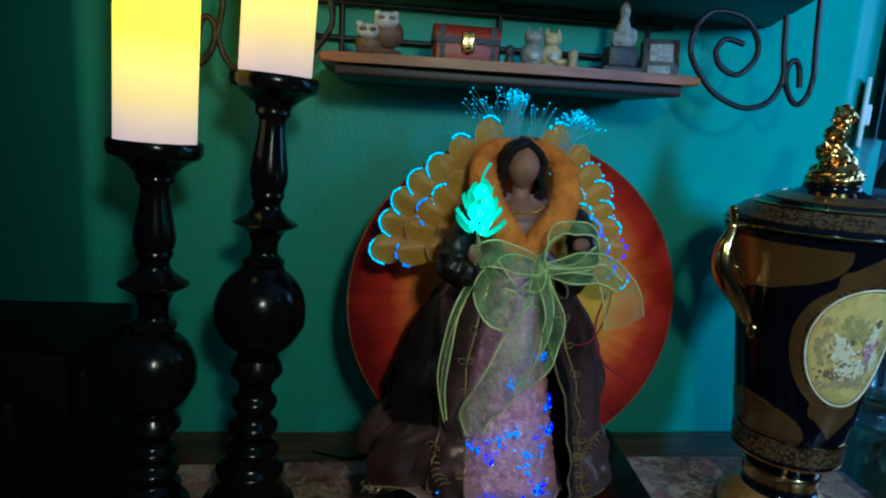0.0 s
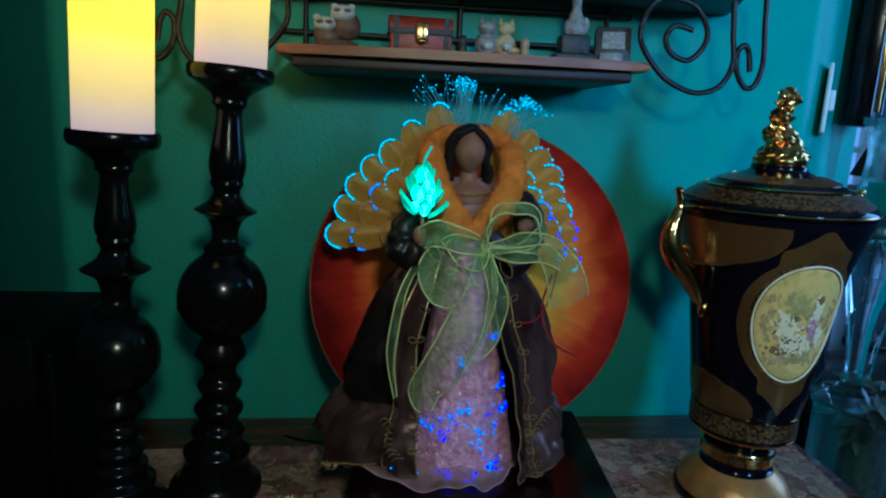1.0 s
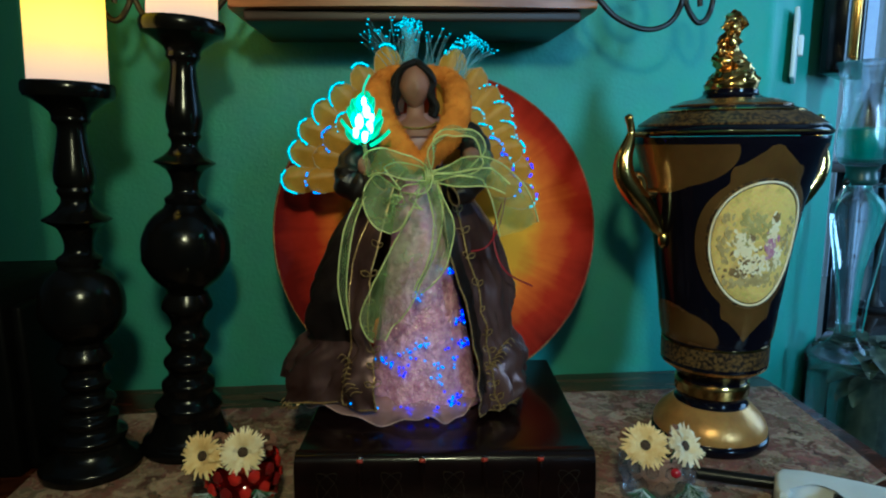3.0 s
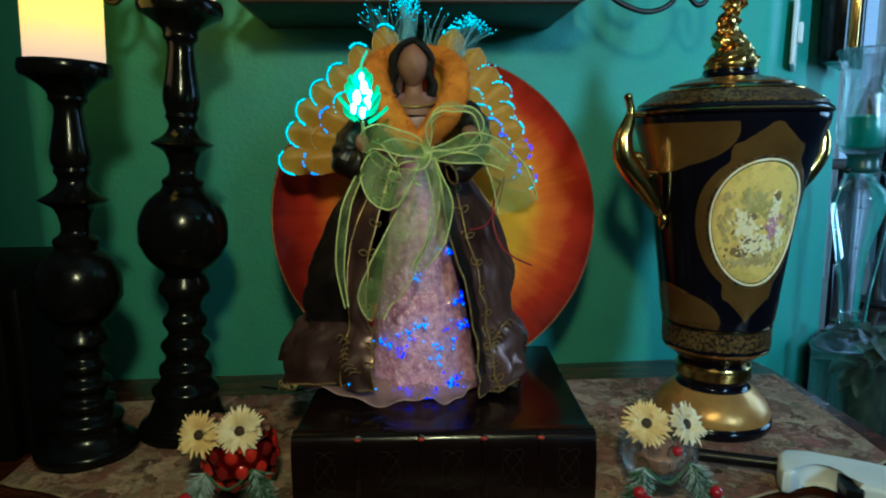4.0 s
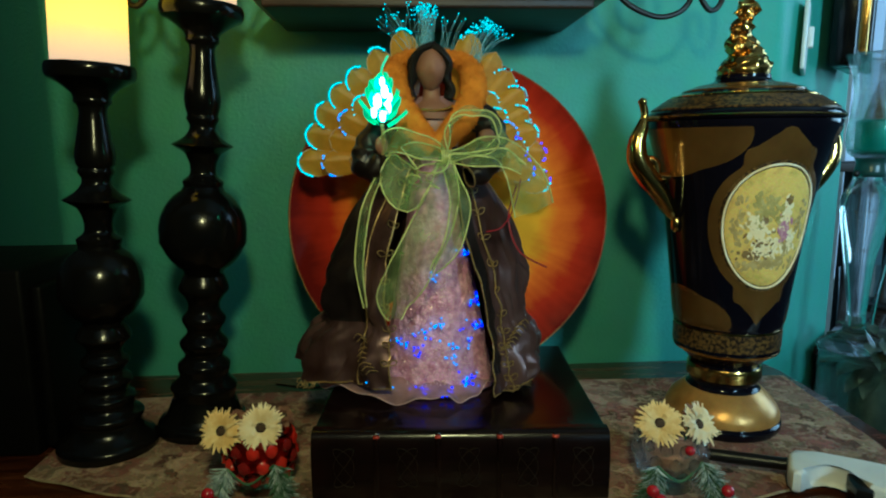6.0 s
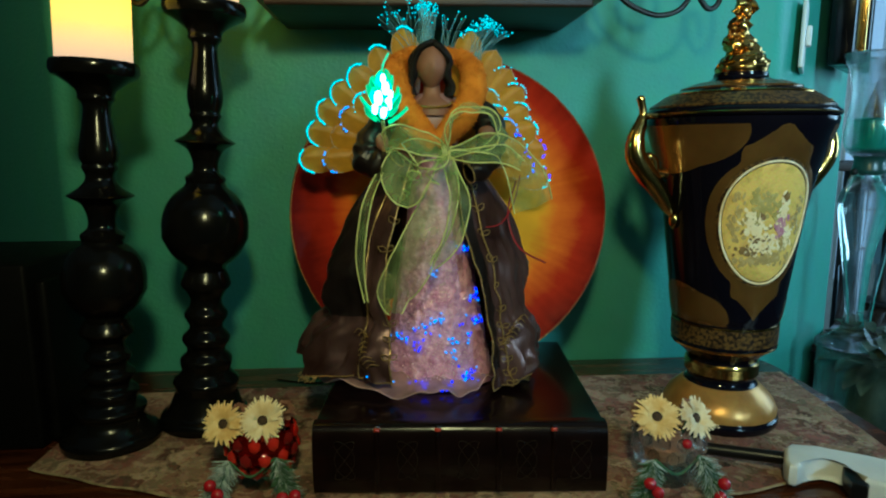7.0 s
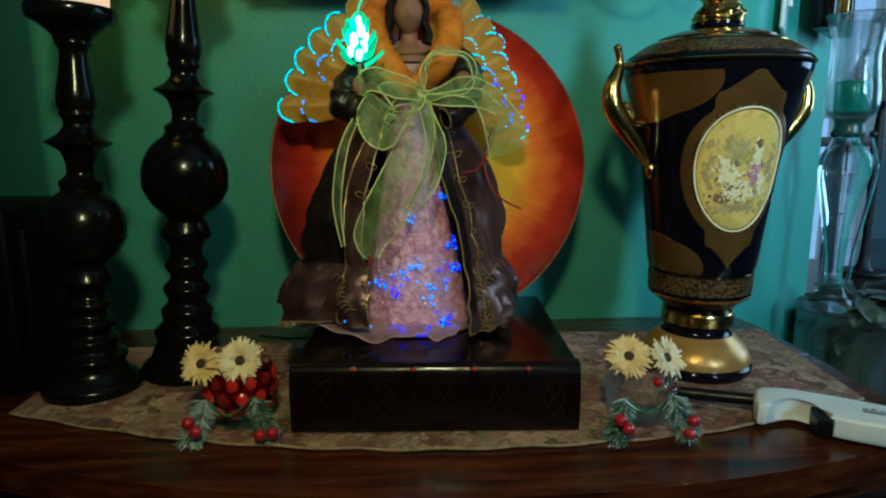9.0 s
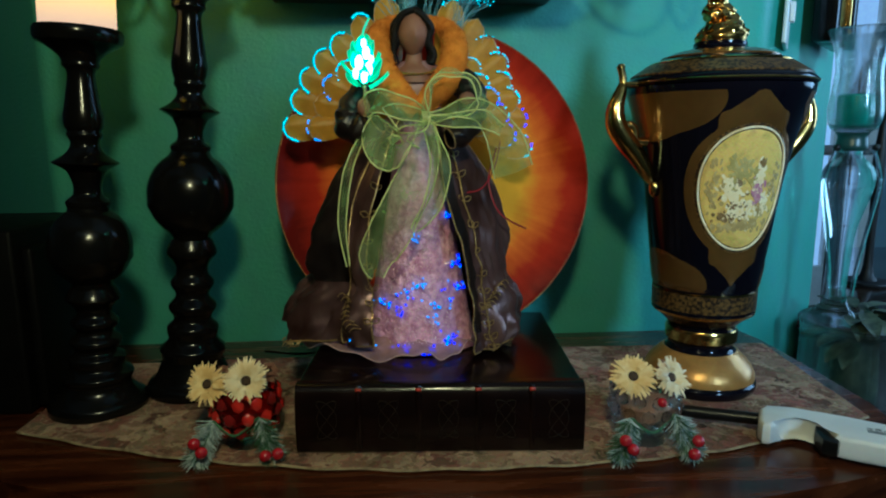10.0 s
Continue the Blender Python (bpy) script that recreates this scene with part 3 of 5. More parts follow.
def band(z0, z1, lift, steps=6, n=64):
    bm = B()
    prof = [(vase_radius(z0), z0)] + [(vase_radius(z0 + (z1 - z0) * i / steps) + lift, z0 + (z1 - z0) * i / steps) for i in range(steps + 1)] + [(vase_radius(z1), z1)]
    return lathe(bm, prof, n, cap=False)


def patch(zc, hw, hh, lift, lobes=0, depth=0.0, turn=0.0, tab=0.0, rings=14, n=120):
    """A raised oval on the vase's side, hw wide and hh high from its middle; lobes scallop its edge, tab adds an ogee peak above and below."""
    bm = B()
    mid, prev = None, None
    for k in range(rings + 1):
        s = k / rings
        ring = []
        for i in range(n):
            a = 2 * math.pi * i / n
            e = 1 + depth * abs(math.sin(lobes * a / 2)) if lobes else 1
            x, z = hw * s * e * math.cos(a), hh * s * e * math.sin(a)
            if tab:
                far = 1.0
                for q in range(1, 60):
                    g = 1 + q * 0.012
                    gx, gz = abs(hw * g * math.cos(a)), abs(hh * g * math.sin(a))
                    if gx < 0.031 and gz < hh + 0.006 + tab * (1 - gx / 0.031) ** 1.5:
                        far = g
                x, z = x * far, z * far
            z = max(min(zc + z, 0.309), 0.1125)
            r = vase_radius(z) + (lift if s < 1 else lift * 0.1)
            th = -math.pi / 2 + x / 0.072 + turn
            ring.append(bm.verts.new((r * math.cos(th), r * math.sin(th), z)))
            if k == 0:
                break
        if k == 0:
            mid = ring[0]
        elif k == 1:
            for i in range(n):
                bm.faces.new((mid, ring[i], ring[(i + 1) % n]))
        else:
            for i in range(n):
                bm.faces.new((prev[i], ring[i], ring[(i + 1) % n], prev[(i + 1) % n]))
        prev = ring
    return bm


def porcelain_vase():
    t = thing("vase", pose(0.449, 0.722, TC), "lidded cobalt and gold porcelain vase with a painted oval", "vase")
    body = part("body", lathe(B(), smooth_profile(VASE, 3), 72), COBALT, t)
    part("foot", band(0.0125, 0.0415, 0.0009), SATINGOLD, t, "domed gold foot")
    part("collar", band(0.053, 0.066, 0.0010), GOLD, t, "polished gold collar")
    part("waist_band", band(0.090, 0.108, 0.0008), FILIGREE, t, "band of fine gold ornament")
    part("trim", band(0.0835, 0.0862, 0.0012), GOLD, t)
    part("trim", band(0.1085, 0.1105, 0.0009), GOLD, t)
    part("cartouche", patch(0.2165, 0.0600, 0.0665, 0.0006, 0, 0, 0.0, 0.024), BRONZE, t, "peaked gold panel round the painted oval")
    for turn in (-1.40, 1.74):
        part("shoulder_panel", patch(0.309, 0.074, 0.044, 0.0006, 6, 0.06, turn), BRONZE, t, "scalloped gold panel under the rim")
        part("foot_panel", patch(0.1125, 0.070, 0.038, 0.0006, 6, 0.06, turn), BRONZE, t, "scalloped gold panel above the waist")
    part("ornament_ring", patch(0.2175, 0.0515, 0.0645, 0.0011), FILIGREE, t, "ring of fine gold ornament")
    med = part("medallion", patch(0.2175, 0.0455, 0.0585, 0.0019), PAINTING, t, "cream oval painted with a pale garden scene")
    rr = random.Random(3)
    # kind of paint, middle, count and spread: trees, ground, a seated and a standing shape
    groups = ((3, -0.006, 0.016, 60, 0.0070, 0.0065), (3, -0.016, 0.022, 16, 0.0015, 0.0070), (1, -0.030, 0.004, 34, 0.0045, 0.0120), (1, 0.030, 0.004, 26, 0.0040, 0.0120), (1, -0.004, -0.036, 60, 0.0150, 0.0025), (1, 0.014, -0.032, 30, 0.0080, 0.0030),
              (0, -0.010, -0.004, 60, 0.0050, 0.0060), (0, -0.018, 0.002, 30, 0.0040, 0.0040), (0, -0.002, -0.020, 70, 0.0080, 0.0050), (4, -0.008, -0.012, 26, 0.0080, 0.0070), (2, 0.013, -0.003, 60, 0.0032, 0.0060), (0, 0.012, 0.014, 40, 0.0022, 0.0060), (0, 0.022, -0.012, 34, 0.0035, 0.0060),
              (4, 0.013, 0.026, 14, 0.0014, 0.0014), (4, -0.008, 0.008, 12, 0.0014, 0.0014), (1, 0.018, -0.018, 24, 0.0040, 0.0060), (4, -0.014, -0.026, 24, 0.0090, 0.0020))
    bm = B()
    for kind, cx, cz, n, sx, sz in groups:
        for _ in range(n):
            x, z = rr.gauss(cx, sx), 0.2175 + rr.gauss(cz, sz)
            if (x / 0.042) ** 2 + ((z - 0.2175) / 0.053) ** 2 > 1:
                continue
            th, r0 = -math.pi / 2 + x / 0.072, vase_radius(z) + 0.00235
            m = Matrix.Translation((r0 * math.cos(th), r0 * math.sin(th), z)) @ Matrix.Rotation(x / 0.072, 4, "Z") @ Matrix.Rotation(rr.uniform(-0.8, 0.8), 4, "Y")
            w, h, k = rr.uniform(0.0010, 0.0022), rr.uniform(0.0015, 0.0036), kind
            ring = [bm.verts.new(m @ Vector((w * math.cos(a), -0.0001, h * math.sin(a)))) for a in (2 * math.pi * i / 8 for i in range(8))]
            mid = bm.verts.new(m @ Vector((0, -0.00014, 0)))
            for i in range(8):
                bm.faces.new((ring[i], ring[(i + 1) % 8], mid)).material_index = k
    tagged(part("painted_scene", bm, PAINTS, med, "pale painted figures and trees as plain strokes"), kind="stuff")
    bm = B()
    tube(bm, [((vase_radius(0.2175 + 0.0585 * math.sin(a)) + 0.0016) * math.cos(-math.pi / 2 + 0.0455 * math.cos(a) / 0.072), (vase_radius(0.2175 + 0.0585 * math.sin(a)) + 0.0016) * math.sin(-math.pi / 2 + 0.0455 * math.cos(a) / 0.072), 0.2175 + 0.0585 * math.sin(a)) for a in (2 * math.pi * i / 80 for i in range(81))], 0.0011, 6)
    part("medallion_rim", bm, IVORY, t, "thin pale rim")
    lid = part("lid", lathe(B(), smooth_profile([(0.0875, 0.3165), (0.0900, 0.318), (0.0905, 0.3215), (0.088, 0.3245), (0.083, 0.328), (0.068, 0.3385), (0.052, 0.3465), (0.036, 0.3515), (0.026, 0.356), (0.024, 0.361), (0.008, 0.362)], 4), 72), COBALT, t, "domed cobalt lid with gold rings")

    def ring(r0, z0, r1, z1, m, name="lid_ring"):
        part(name, lathe(B(), [(r0, z0 - 0.001), (r0 + 0.0004, z0 + 0.001), (r1 + 0.0004, z1 + 0.001), (r1, z1 - 0.001)], 72, cap=False), m, lid)

    ring(0.0855, 0.3268, 0.0700, 0.3374, FILIGREE)
    ring(0.0672, 0.3392, 0.0648, 0.3404, GOLD)
    ring(0.0560, 0.3450, 0.0420, 0.3501, BRONZE)
    bm = B()
    tube(bm, [(0.0907 * math.cos(2 * math.pi * i / 72), 0.0907 * math.sin(2 * math.pi * i / 72), 0.3200) for i in range(73)], 0.0011, 6)
    part("lid_edge", bm, GOLD, lid)
    # finial: gold knob in the form of a plain seated shape on a mound
    bm = B()
    lathe(bm, smooth_profile([(0.0235, 0.360), (0.0245, 0.365), (0.0225, 0.372), (0.0180, 0.377), (0.0150, 0.384), (0.0125, 0.392), (0.0095, 0.399), (0.0110, 0.405), (0.0085, 0.411), (0.0070, 0.415), (0.0092, 0.420), (0.0098, 0.426), (0.0070, 0.432), (0.0010, 0.434)], 5), 48)
    for v in bm.verts:
        h = max(0, v.co.z - 0.364)
        q = v.co * 120
        v.co += Vector((noise.noise(q), noise.noise(q + Vector((5, 0, 0))), 0.6 * noise.noise(q + Vector((0, 7, 0))))) * min(0.0055, h * 0.5) + Vector((noise.noise(q * 2.7), noise.noise(q * 2.7 + Vector((5, 0, 0))), 0)) * min(0.0022, h)
        v.co.x += -0.06 * h + 0.003 * math.sin(h * 130)
    part("finial", bm, GOLD, lid, "gold finial knob")
    for s in (-1, 1):
        bm = B()
        pts = curve([(0.0685 * s, 0, 0.222), (0.075 * s, 0, 0.230), (0.088 * s, 0, 0.248), (0.102 * s, 0, 0.264), (0.1125 * s, 0, 0.280), (0.1135 * s, 0, 0.297), (0.1085 * s, 0, 0.312), (0.1070 * s, 0, 0.324), (0.1110 * s, 0, 0.336)], 5)
        tube(bm, pts, [0.0046 + 0.0062 * math.sin(math.pi * min(i / (len(pts) - 1) * 1.25, 1)) ** 1.0 if i < len(pts) * 0.8 else 0.0037 for i in range(len(pts))], 12)
        tube(bm, curve([(0.108 * s, 0, 0.276), (0.098 * s, 0, 0.279), (0.0925 * s, 0, 0.274), (0.0900 * s, 0, 0.264), (0.078 * s, 0, 0.262)], 5), 0.0046, 10)
        ball(bm, (0.1095 * s, 0, 0.334), 0.0042)
        tube(bm, [(0.108 * s, 0, 0.318), (0.098 * s, 0, 0.3185), (0.088 * s, 0, 0.318)], 0.0026, 8)
        ball(bm, (0.0675 * s, 0, 0.216), 0.0065, 0, 2, (0.7, 0.9, 1.5))
        part("handle", bm, GOLD, t, "polished gold scroll handle", Matrix.Rotation(radians(10), 4, "Z"))
    return t


PAINTS = [mat("paint_pale", (0.92, 0.80, 0.50), (0.84, 0.66, 0.34), rough=0.25, scale=150), mat("paint_brown", (0.40, 0.28, 0.10), (0.52, 0.38, 0.14), rough=0.25, scale=150), mat("paint_rose", (0.46, 0.17, 0.28), (0.56, 0.30, 0.30), rough=0.25, scale=150), mat("paint_green", (0.40, 0.32, 0.09), (0.50, 0.40, 0.13), rough=0.25, scale=150), mat("paint_dark", (0.26, 0.16, 0.06), rough=0.25, scale=150)]
porcelain_vase()

# ---- doll: one mesh with its gown, wings, ribbon and lit fibres ----
SATIN = mat("brown_satin", (0.042, 0.017, 0.013), (0.150, 0.082, 0.080), rough=0.30, scale=22, bump=0.9, bscale=40, metal=0.5, stretch=(1, 1, 0.45))
MAUVE = mat("mauve_satin", (0.24, 0.12, 0.12), (0.32, 0.18, 0.18), rough=0.4, scale=40, bump=0.3)
# dark sleeve cloth, also the shade coloured into the overskirt's side and fold
SHADECLOTH = mat("dark_cloth_shade", (0.006, 0.004, 0.004), (0.016, 0.010, 0.009), rough=0.35, scale=30, bump=0.4, spec=0.3)
SKIN = mat("painted_skin", (0.27, 0.12, 0.07), (0.22, 0.095, 0.055), rough=0.6, scale=60)
HAIR = mat("black_hair", (0.006, 0.005, 0.005), (0.014, 0.011, 0.010), rough=0.4, scale=120, bump=0.5, stretch=(6, 6, 1), spec=0.15)
FUR = mat("orange_fur", (0.72, 0.25, 0.022), (0.52, 0.16, 0.014), rough=0.9, scale=70, bump=0.5, bscale=700, spec=0.1)
PINK = mat("pink_brocade", (0.62, 0.25, 0.42), (0.96, 0.54, 0.72), rough=0.32, scale=150, bump=1.0, bscale=320, metal=0.12, fine=0.6)
TRIM = mat("gold_thread", (0.60, 0.42, 0.16), (0.25, 0.16, 0.07), rough=0.4, metal=0.6, scale=500)
GOLDBEAD = mat("gold_bead", (0.85, 0.58, 0.16), (0.65, 0.42, 0.10), rough=0.25, metal=0.9)
STITCH = mat("pale_stitch", (0.62, 0.46, 0.26), (0.40, 0.26, 0.10), rough=0.6, scale=300)
GAUZEEDGE = mat("gauze_edge", (0.66, 0.42, 0.40), rough=0.5, scale=200)
BOW = sheer("green_organza", (0.44, 0.64, 0.22), 0.29, 60)
BOWEDGE = mat("organza_edge", (0.62, 0.66, 0.24), (0.5, 0.52, 0.2), rough=0.4, scale=300)
HEMGAUZE = sheer("pink_gauze", (0.66, 0.38, 0.36), 0.62, 60)
WING = sheer("amber_organza", (0.66, 0.33, 0.012), 0.90, 80)
CYAN = glow("cyan_fibre_tip", (0.0, 0.72, 0.78), 1.3)
BLUE = glow("blue_fibre_tip", (0.005, 0.015, 1.0), 2.0)
SKY = glow("pale_blue_fibre_tip", (0.01, 0.30, 1.0), 1.5)
FIBRE = sheer("clear_fibre", (0.35, 0.75, 0.85), 0.30, 60)
ROSE = glow("lit_green_rose", (0.01, 0.85, 0.34), 0.34, (0.08, 0.5, 0.28))
ROSERIM = glow("rose_rim", (0.10, 0.95, 0.50), 0.5, (0.1, 0.6, 0.3))
ROSEHEART = glow("rose_bulb", (0.22, 1.0, 0.55), 14.0)
GLITTER = mat("pink_glitter", (1.0, 0.76, 0.70), rough=0.3, metal=0.25)
REDTHREAD = mat("red_thread", (0.30, 0.01, 0.02), rough=0.5)
MATS = [SATIN, MAUVE, SHADECLOTH, SKIN, HAIR, FUR, PINK, TRIM, GOLDBEAD, STITCH, GAUZEEDGE, BOW, BOWEDGE, HEMGAUZE, WING, CYAN, BLUE, SKY, FIBRE, ROSE, ROSEHEART, REDTHREAD, ROSERIM, GLITTER]
I = {m.name: i for i, m in enumerate(MATS)}
AX, AY = 0.145, 0.72


def P(x, y, z):
    return Vector((x - AX, y - AY, z - BOOKTOP))


def sheet(bm, rows, mi):
    vs = [[bm.verts.new(p) for p in r] for r in rows]
    for a, b in zip(vs, vs[1:]):
        for i in range(len(a) - 1):
            bm.faces.new((a[i], a[i + 1], b[i + 1], b[i])).material_index = mi


def ribbon(bm, pts, widths, side, mi, emi, rim=0.0007):
    """A strip of gauze along the points, with a corded edge."""
    c = curve(pts, 7)
    k = len(c)
    a, b, rows = [], [], []
    for i, p in enumerate(c):
        f = i / (k - 1) * (len(widths) - 1)
        w = widths[int(f)] + (widths[min(int(f) + 1, len(widths) - 1)] - widths[int(f)]) * (f - int(f))
        d = (c[min(i + 1, k - 1)] - c[max(i - 1, 0)]).normalized()
        s = (Vector(side) - d * d.dot(Vector(side))).normalized()
        n = d.cross(s)
        row = [p + s * w * v + n * (0.0025 * math.sin(5 * v + i * 0.5) + 0.002 * math.cos(9 * v)) for v in (-0.5, -0.25, 0, 0.25, 0.5)]
        rows.append(row)
        a.append(row[0])
        b.append(row[-1])
    sheet(bm, rows, mi)
    tube(bm, a, rim, 5, emi)
    tube(bm, b, rim, 5, emi)


def angel_doll():
    bm = B()
    r = random.Random(11)

    def cone(x, z):
        """A point on the front of the inner skirt."""
        v = max(0, (z - 0.002) / 0.222)
        rx, ry = 0.057 - 0.039 * v ** 0.9, 0.052 - 0.031 * v ** 0.9
        q = max(-0.97, min(0.97, (x + 0.003) / rx))
        return Vector((-0.003 + rx * q, -0.0145 - ry * math.sqrt(1 - q * q), z))

    # inner skirt of crinkled brocade
    rows, n = [], 200
    for j in range(91):
        v = j / 90
        z = 0.002 + 0.222 * v
        rx, ry = 0.057 - 0.039 * v ** 0.9, 0.052 - 0.031 * v ** 0.9
        row = []
        for i in range(n + 1):
            a = 2 * math.pi * (i % n) / n
            p = Vector((math.cos(a) * rx, math.sin(a) * ry, z))
            q = 1 + 0.03 * math.sin(9 * a + 2 * v) * (1 - v) + 0.035 * abs(noise.noise(p * 95)) + 0.026 * noise.noise(p * 210) + 0.016 * noise.noise(p * 420)
            row.append(Vector((-0.003 + rx * q * math.cos(a), -0.012 + ry * q * math.sin(a), z)))
        rows.append(row)
    sheet(bm, rows, I["pink_brocade"])
    # gauze hem that spreads on the book, wider at one side
    rows = []
    for j in range(9):
        v = j / 8
        rows.append([Vector((-0.006 + (0.046 + 0.016 * v + 0.056 * v * max(0, -math.cos(a)) ** 0.8) * math.cos(a), -0.012 + (0.046 + 0.030 * v) * math.sin(a), 0.018 - 0.0135 * v ** 0.7 + (0.0040 * math.sin(7 * a) + 0.0020 * math.sin(17 * a + 1)) * v + 0.0045 * v * v)) for a in (2 * math.pi * i / 120 for i in range(121))])
    sheet(bm, rows, I["pink_gauze"])
    tube(bm, rows[-1], 0.0006, 4, I["gauze_edge"])
    # overskirt, open in front: height, reach to either side, front edge to either side
    levels = [(0.232, 0.022, 0.024, 0.010, 0.008), (0.222, 0.042, 0.034, 0.022, 0.013), (0.205, 0.060, 0.046, 0.030, 0.016), (0.185, 0.074, 0.060, 0.036, 0.017), (0.160, 0.090, 0.075, 0.043, 0.020), (0.130, 0.102, 0.083, 0.050, 0.028), (0.100, 0.110, 0.083, 0.052, 0.036), (0.072, 0.113, 0.085, 0.052, 0.042), (0.055, 0.124, 0.094, 0.050, 0.044), (0.036, 0.134, 0.101, 0.048, 0.045), (0.020, 0.137, 0.101, 0.047, 0.046), (0.010, 0.133, 0.097, 0.047, 0.046), (0.004, 0.124, 0.090, 0.047, 0.046)]
    fine = smooth_profile(levels, 5)
    sides = []
    for s in (-1, 1):
        rows, n = [], 110
        for z, left, right, gl, gr in fine:
            v = 1 - z / 0.232
            reach, gap = (left, gl) if s < 0 else (right, gr)
            th0 = math.asin(min(gap / reach, 0.95))
            row = []
            for i in range(n + 1):
                th = th0 + (math.pi - th0) * i / n
                w = th + 0.30 * noise.noise((th * 1.3 * s, v * 2.0, 4.0))
                pleat = 0.5 - 0.5 * math.cos(7.5 * w + 1.4 * v + (0.8 if s > 0 else 0))
                fold = 1 + 0.22 * (pleat - 0.6) * min(v * 1.3, 0.9) * math.sin(min(i / 14, 1) * math.pi / 2)
                fold += 0.035 * noise.noise((th * 4 * s, v * 7, 1.0)) + 0.12 * abs(noise.noise((th * 7 * s, v * 9, 2.0))) * v - 0.04 * abs(noise.noise((th * 13 * s + v * 6, v * 16, 7.0))) * v
                fold -= 0.055 * math.exp(-((v - 0.70) / 0.045) ** 2) * (1 if s < 0 else 0.5)
                lift = (0.012 * noise.noise((th * 2.4 * s, 3.0, 0)) + 0.006 * math.sin(8 * th)) * max(0, v - 0.72) * 3
                depth = 0.068 + 0.012 * v if th < math.pi / 2 else 0.060 + 0.02 * v
                y = -0.004 - depth * min(1, 0.35 + v * 1.2) * math.cos(th) * fold
                row.append(Vector((s * reach * math.sin(th) * fold, y, max(z + lift, 0.017 if s < 0 else 0.006))))
            rows.append(row)
        vs = [[bm.verts.new(p) for p in row] for row in rows]
        for j in range(len(vs) - 1):
            for i in range(n):
                dark = (rows[j][i].x < -0.069 and fine[j][0] > 0.074) or (s > 0 and i < 6 and fine[j][0] > 0.03)   # shade put into the colour: side turned from the light, right front fold
                bm.faces.new((vs[j][i], vs[j][i + 1], vs[j + 1][i + 1], vs[j + 1][i])).material_index = I["dark_cloth_shade" if dark else "brown_satin"]
        sides.append(rows)
    for s, rows in zip((-1, 1), sides):
        edge = [row[0] + Vector((0, -0.0008, 0)) for row in rows]
        tube(bm, edge, 0.0009, 5, I["gold_thread"])
        seam = [row[12 if s < 0 else 10] + Vector((0, -0.0014, 0)) for row in rows]
        tube(bm, seam[6:], 0.0008, 5, I["gold_thread"])
        # pairs of small leaves stitched along the seam
        for p in (edge[8:46:4] if s < 0 else seam[14:56:4]):
            for k in (-1, 1):
                a = r.uniform(0.5, 1.1)
                d = Vector((k * math.sin(a), -0.1, math.cos(a))) * r.uniform(0.006, 0.009)
                e = Vector((d.z, 0, -d.x)) * 0.30
                tube(bm, curve([p, p + d * 0.5 + e, p + d, p + d * 0.5 - e, p], 4), 0.00055, 4, I["gold_thread"])
        hem = [p + Vector((0, -0.001, 0.0005)) for p in rows[-6]]
        tube(bm, hem[:70], 0.0007, 4, I["gold_thread"])
        # a fern stitched in the front corner
        for k in range(9):
            base = rows[-16][6 + k] if s < 0 else rows[-18][10 + k]
            p = base + Vector((0, -0.002, -0.004 + 0.0035 * k))
            tube(bm, curve([p, p + Vector((-s * 0.004, -0.001, 0.004)), p + Vector((-s * 0.011, 0.0, 0.003 - 0.0006 * k))], 4), 0.0006, 4, I["gold_thread"])
        # lace fringe hanging at the outer corner
        for k in range(18):
            p = rows[-3 - k % 9][24 + k // 2] + Vector((s * 0.001, -0.0015, 0))
            tube(bm, curve([p, p + Vector((r.uniform(-0.003, 0.003), -0.002, -0.003)), p + Vector((r.uniform(-0.005, 0.005), -0.001, -0.005))], 3), 0.0006, 4, I["gold_thread"])
    # bodice
    rows = []
    for z, rx, ry in smooth_profile([(0.212, 0.024, 0.020), (0.226, 0.021, 0.018), (0.243, 0.026, 0.022), (0.258, 0.030, 0.022), (0.270, 0.029, 0.017), (0.279, 0.014, 0.011)], 3):
        rows.append([Vector((-0.004 + rx * math.cos(2 * math.pi * i / 32), -0.012 + ry * math.sin(2 * math.pi * i / 32), z)) for i in range(33)])
    sheet(bm, rows, I["mauve_satin"])
    # neck, bare chest and head, plain
    lathe(bm, smooth_profile([(0.021, 0.258), (0.019, 0.268), (0.010, 0.276), (0.0078, 0.284), (0.0078, 0.296)], 3), 24, Matrix.Translation((-0.006, -0.018, 0)), I["painted_skin"])
    head = bmesh.ops.create_icosphere(bm, subdivisions=4, radius=1)["verts"]
    for w in head:
        p = w.co.copy()
        jaw = 1 - 0.24 * max(0, -p.z) ** 1.4
        front = max(0, -p.y)
        nose = 0.16 * math.exp(-((p.x / 0.16) ** 2) - ((p.z + 0.20) / 0.20) ** 2) * front
        brow = -0.05 * math.exp(-(((abs(p.x) - 0.34) / 0.2) ** 2) - ((p.z - 0.02) / 0.13) ** 2) * front
        lips = 0.045 * math.exp(-((p.x / 0.2) ** 2) - ((p.z + 0.56) / 0.07) ** 2) * front
        w.co = Vector((-0.0068, -0.0235, 0.303)) + Matrix.Rotation(radians(6), 3, "Z") @ Vector((p.x * 0.0142 * jaw, p.y * 0.0165 * jaw - (nose + brow + lips) * 0.0165, p.z * 0.0198))
    for f in {f for w in head for f in w.link_faces}:
        f.material_index = I["painted_skin"]
    # wavy black hair parted over the brow
    ball(bm, (-0.0075, -0.0125, 0.3085), 0.0185, I["black_hair"], 3, (1.02, 0.95, 0.93))
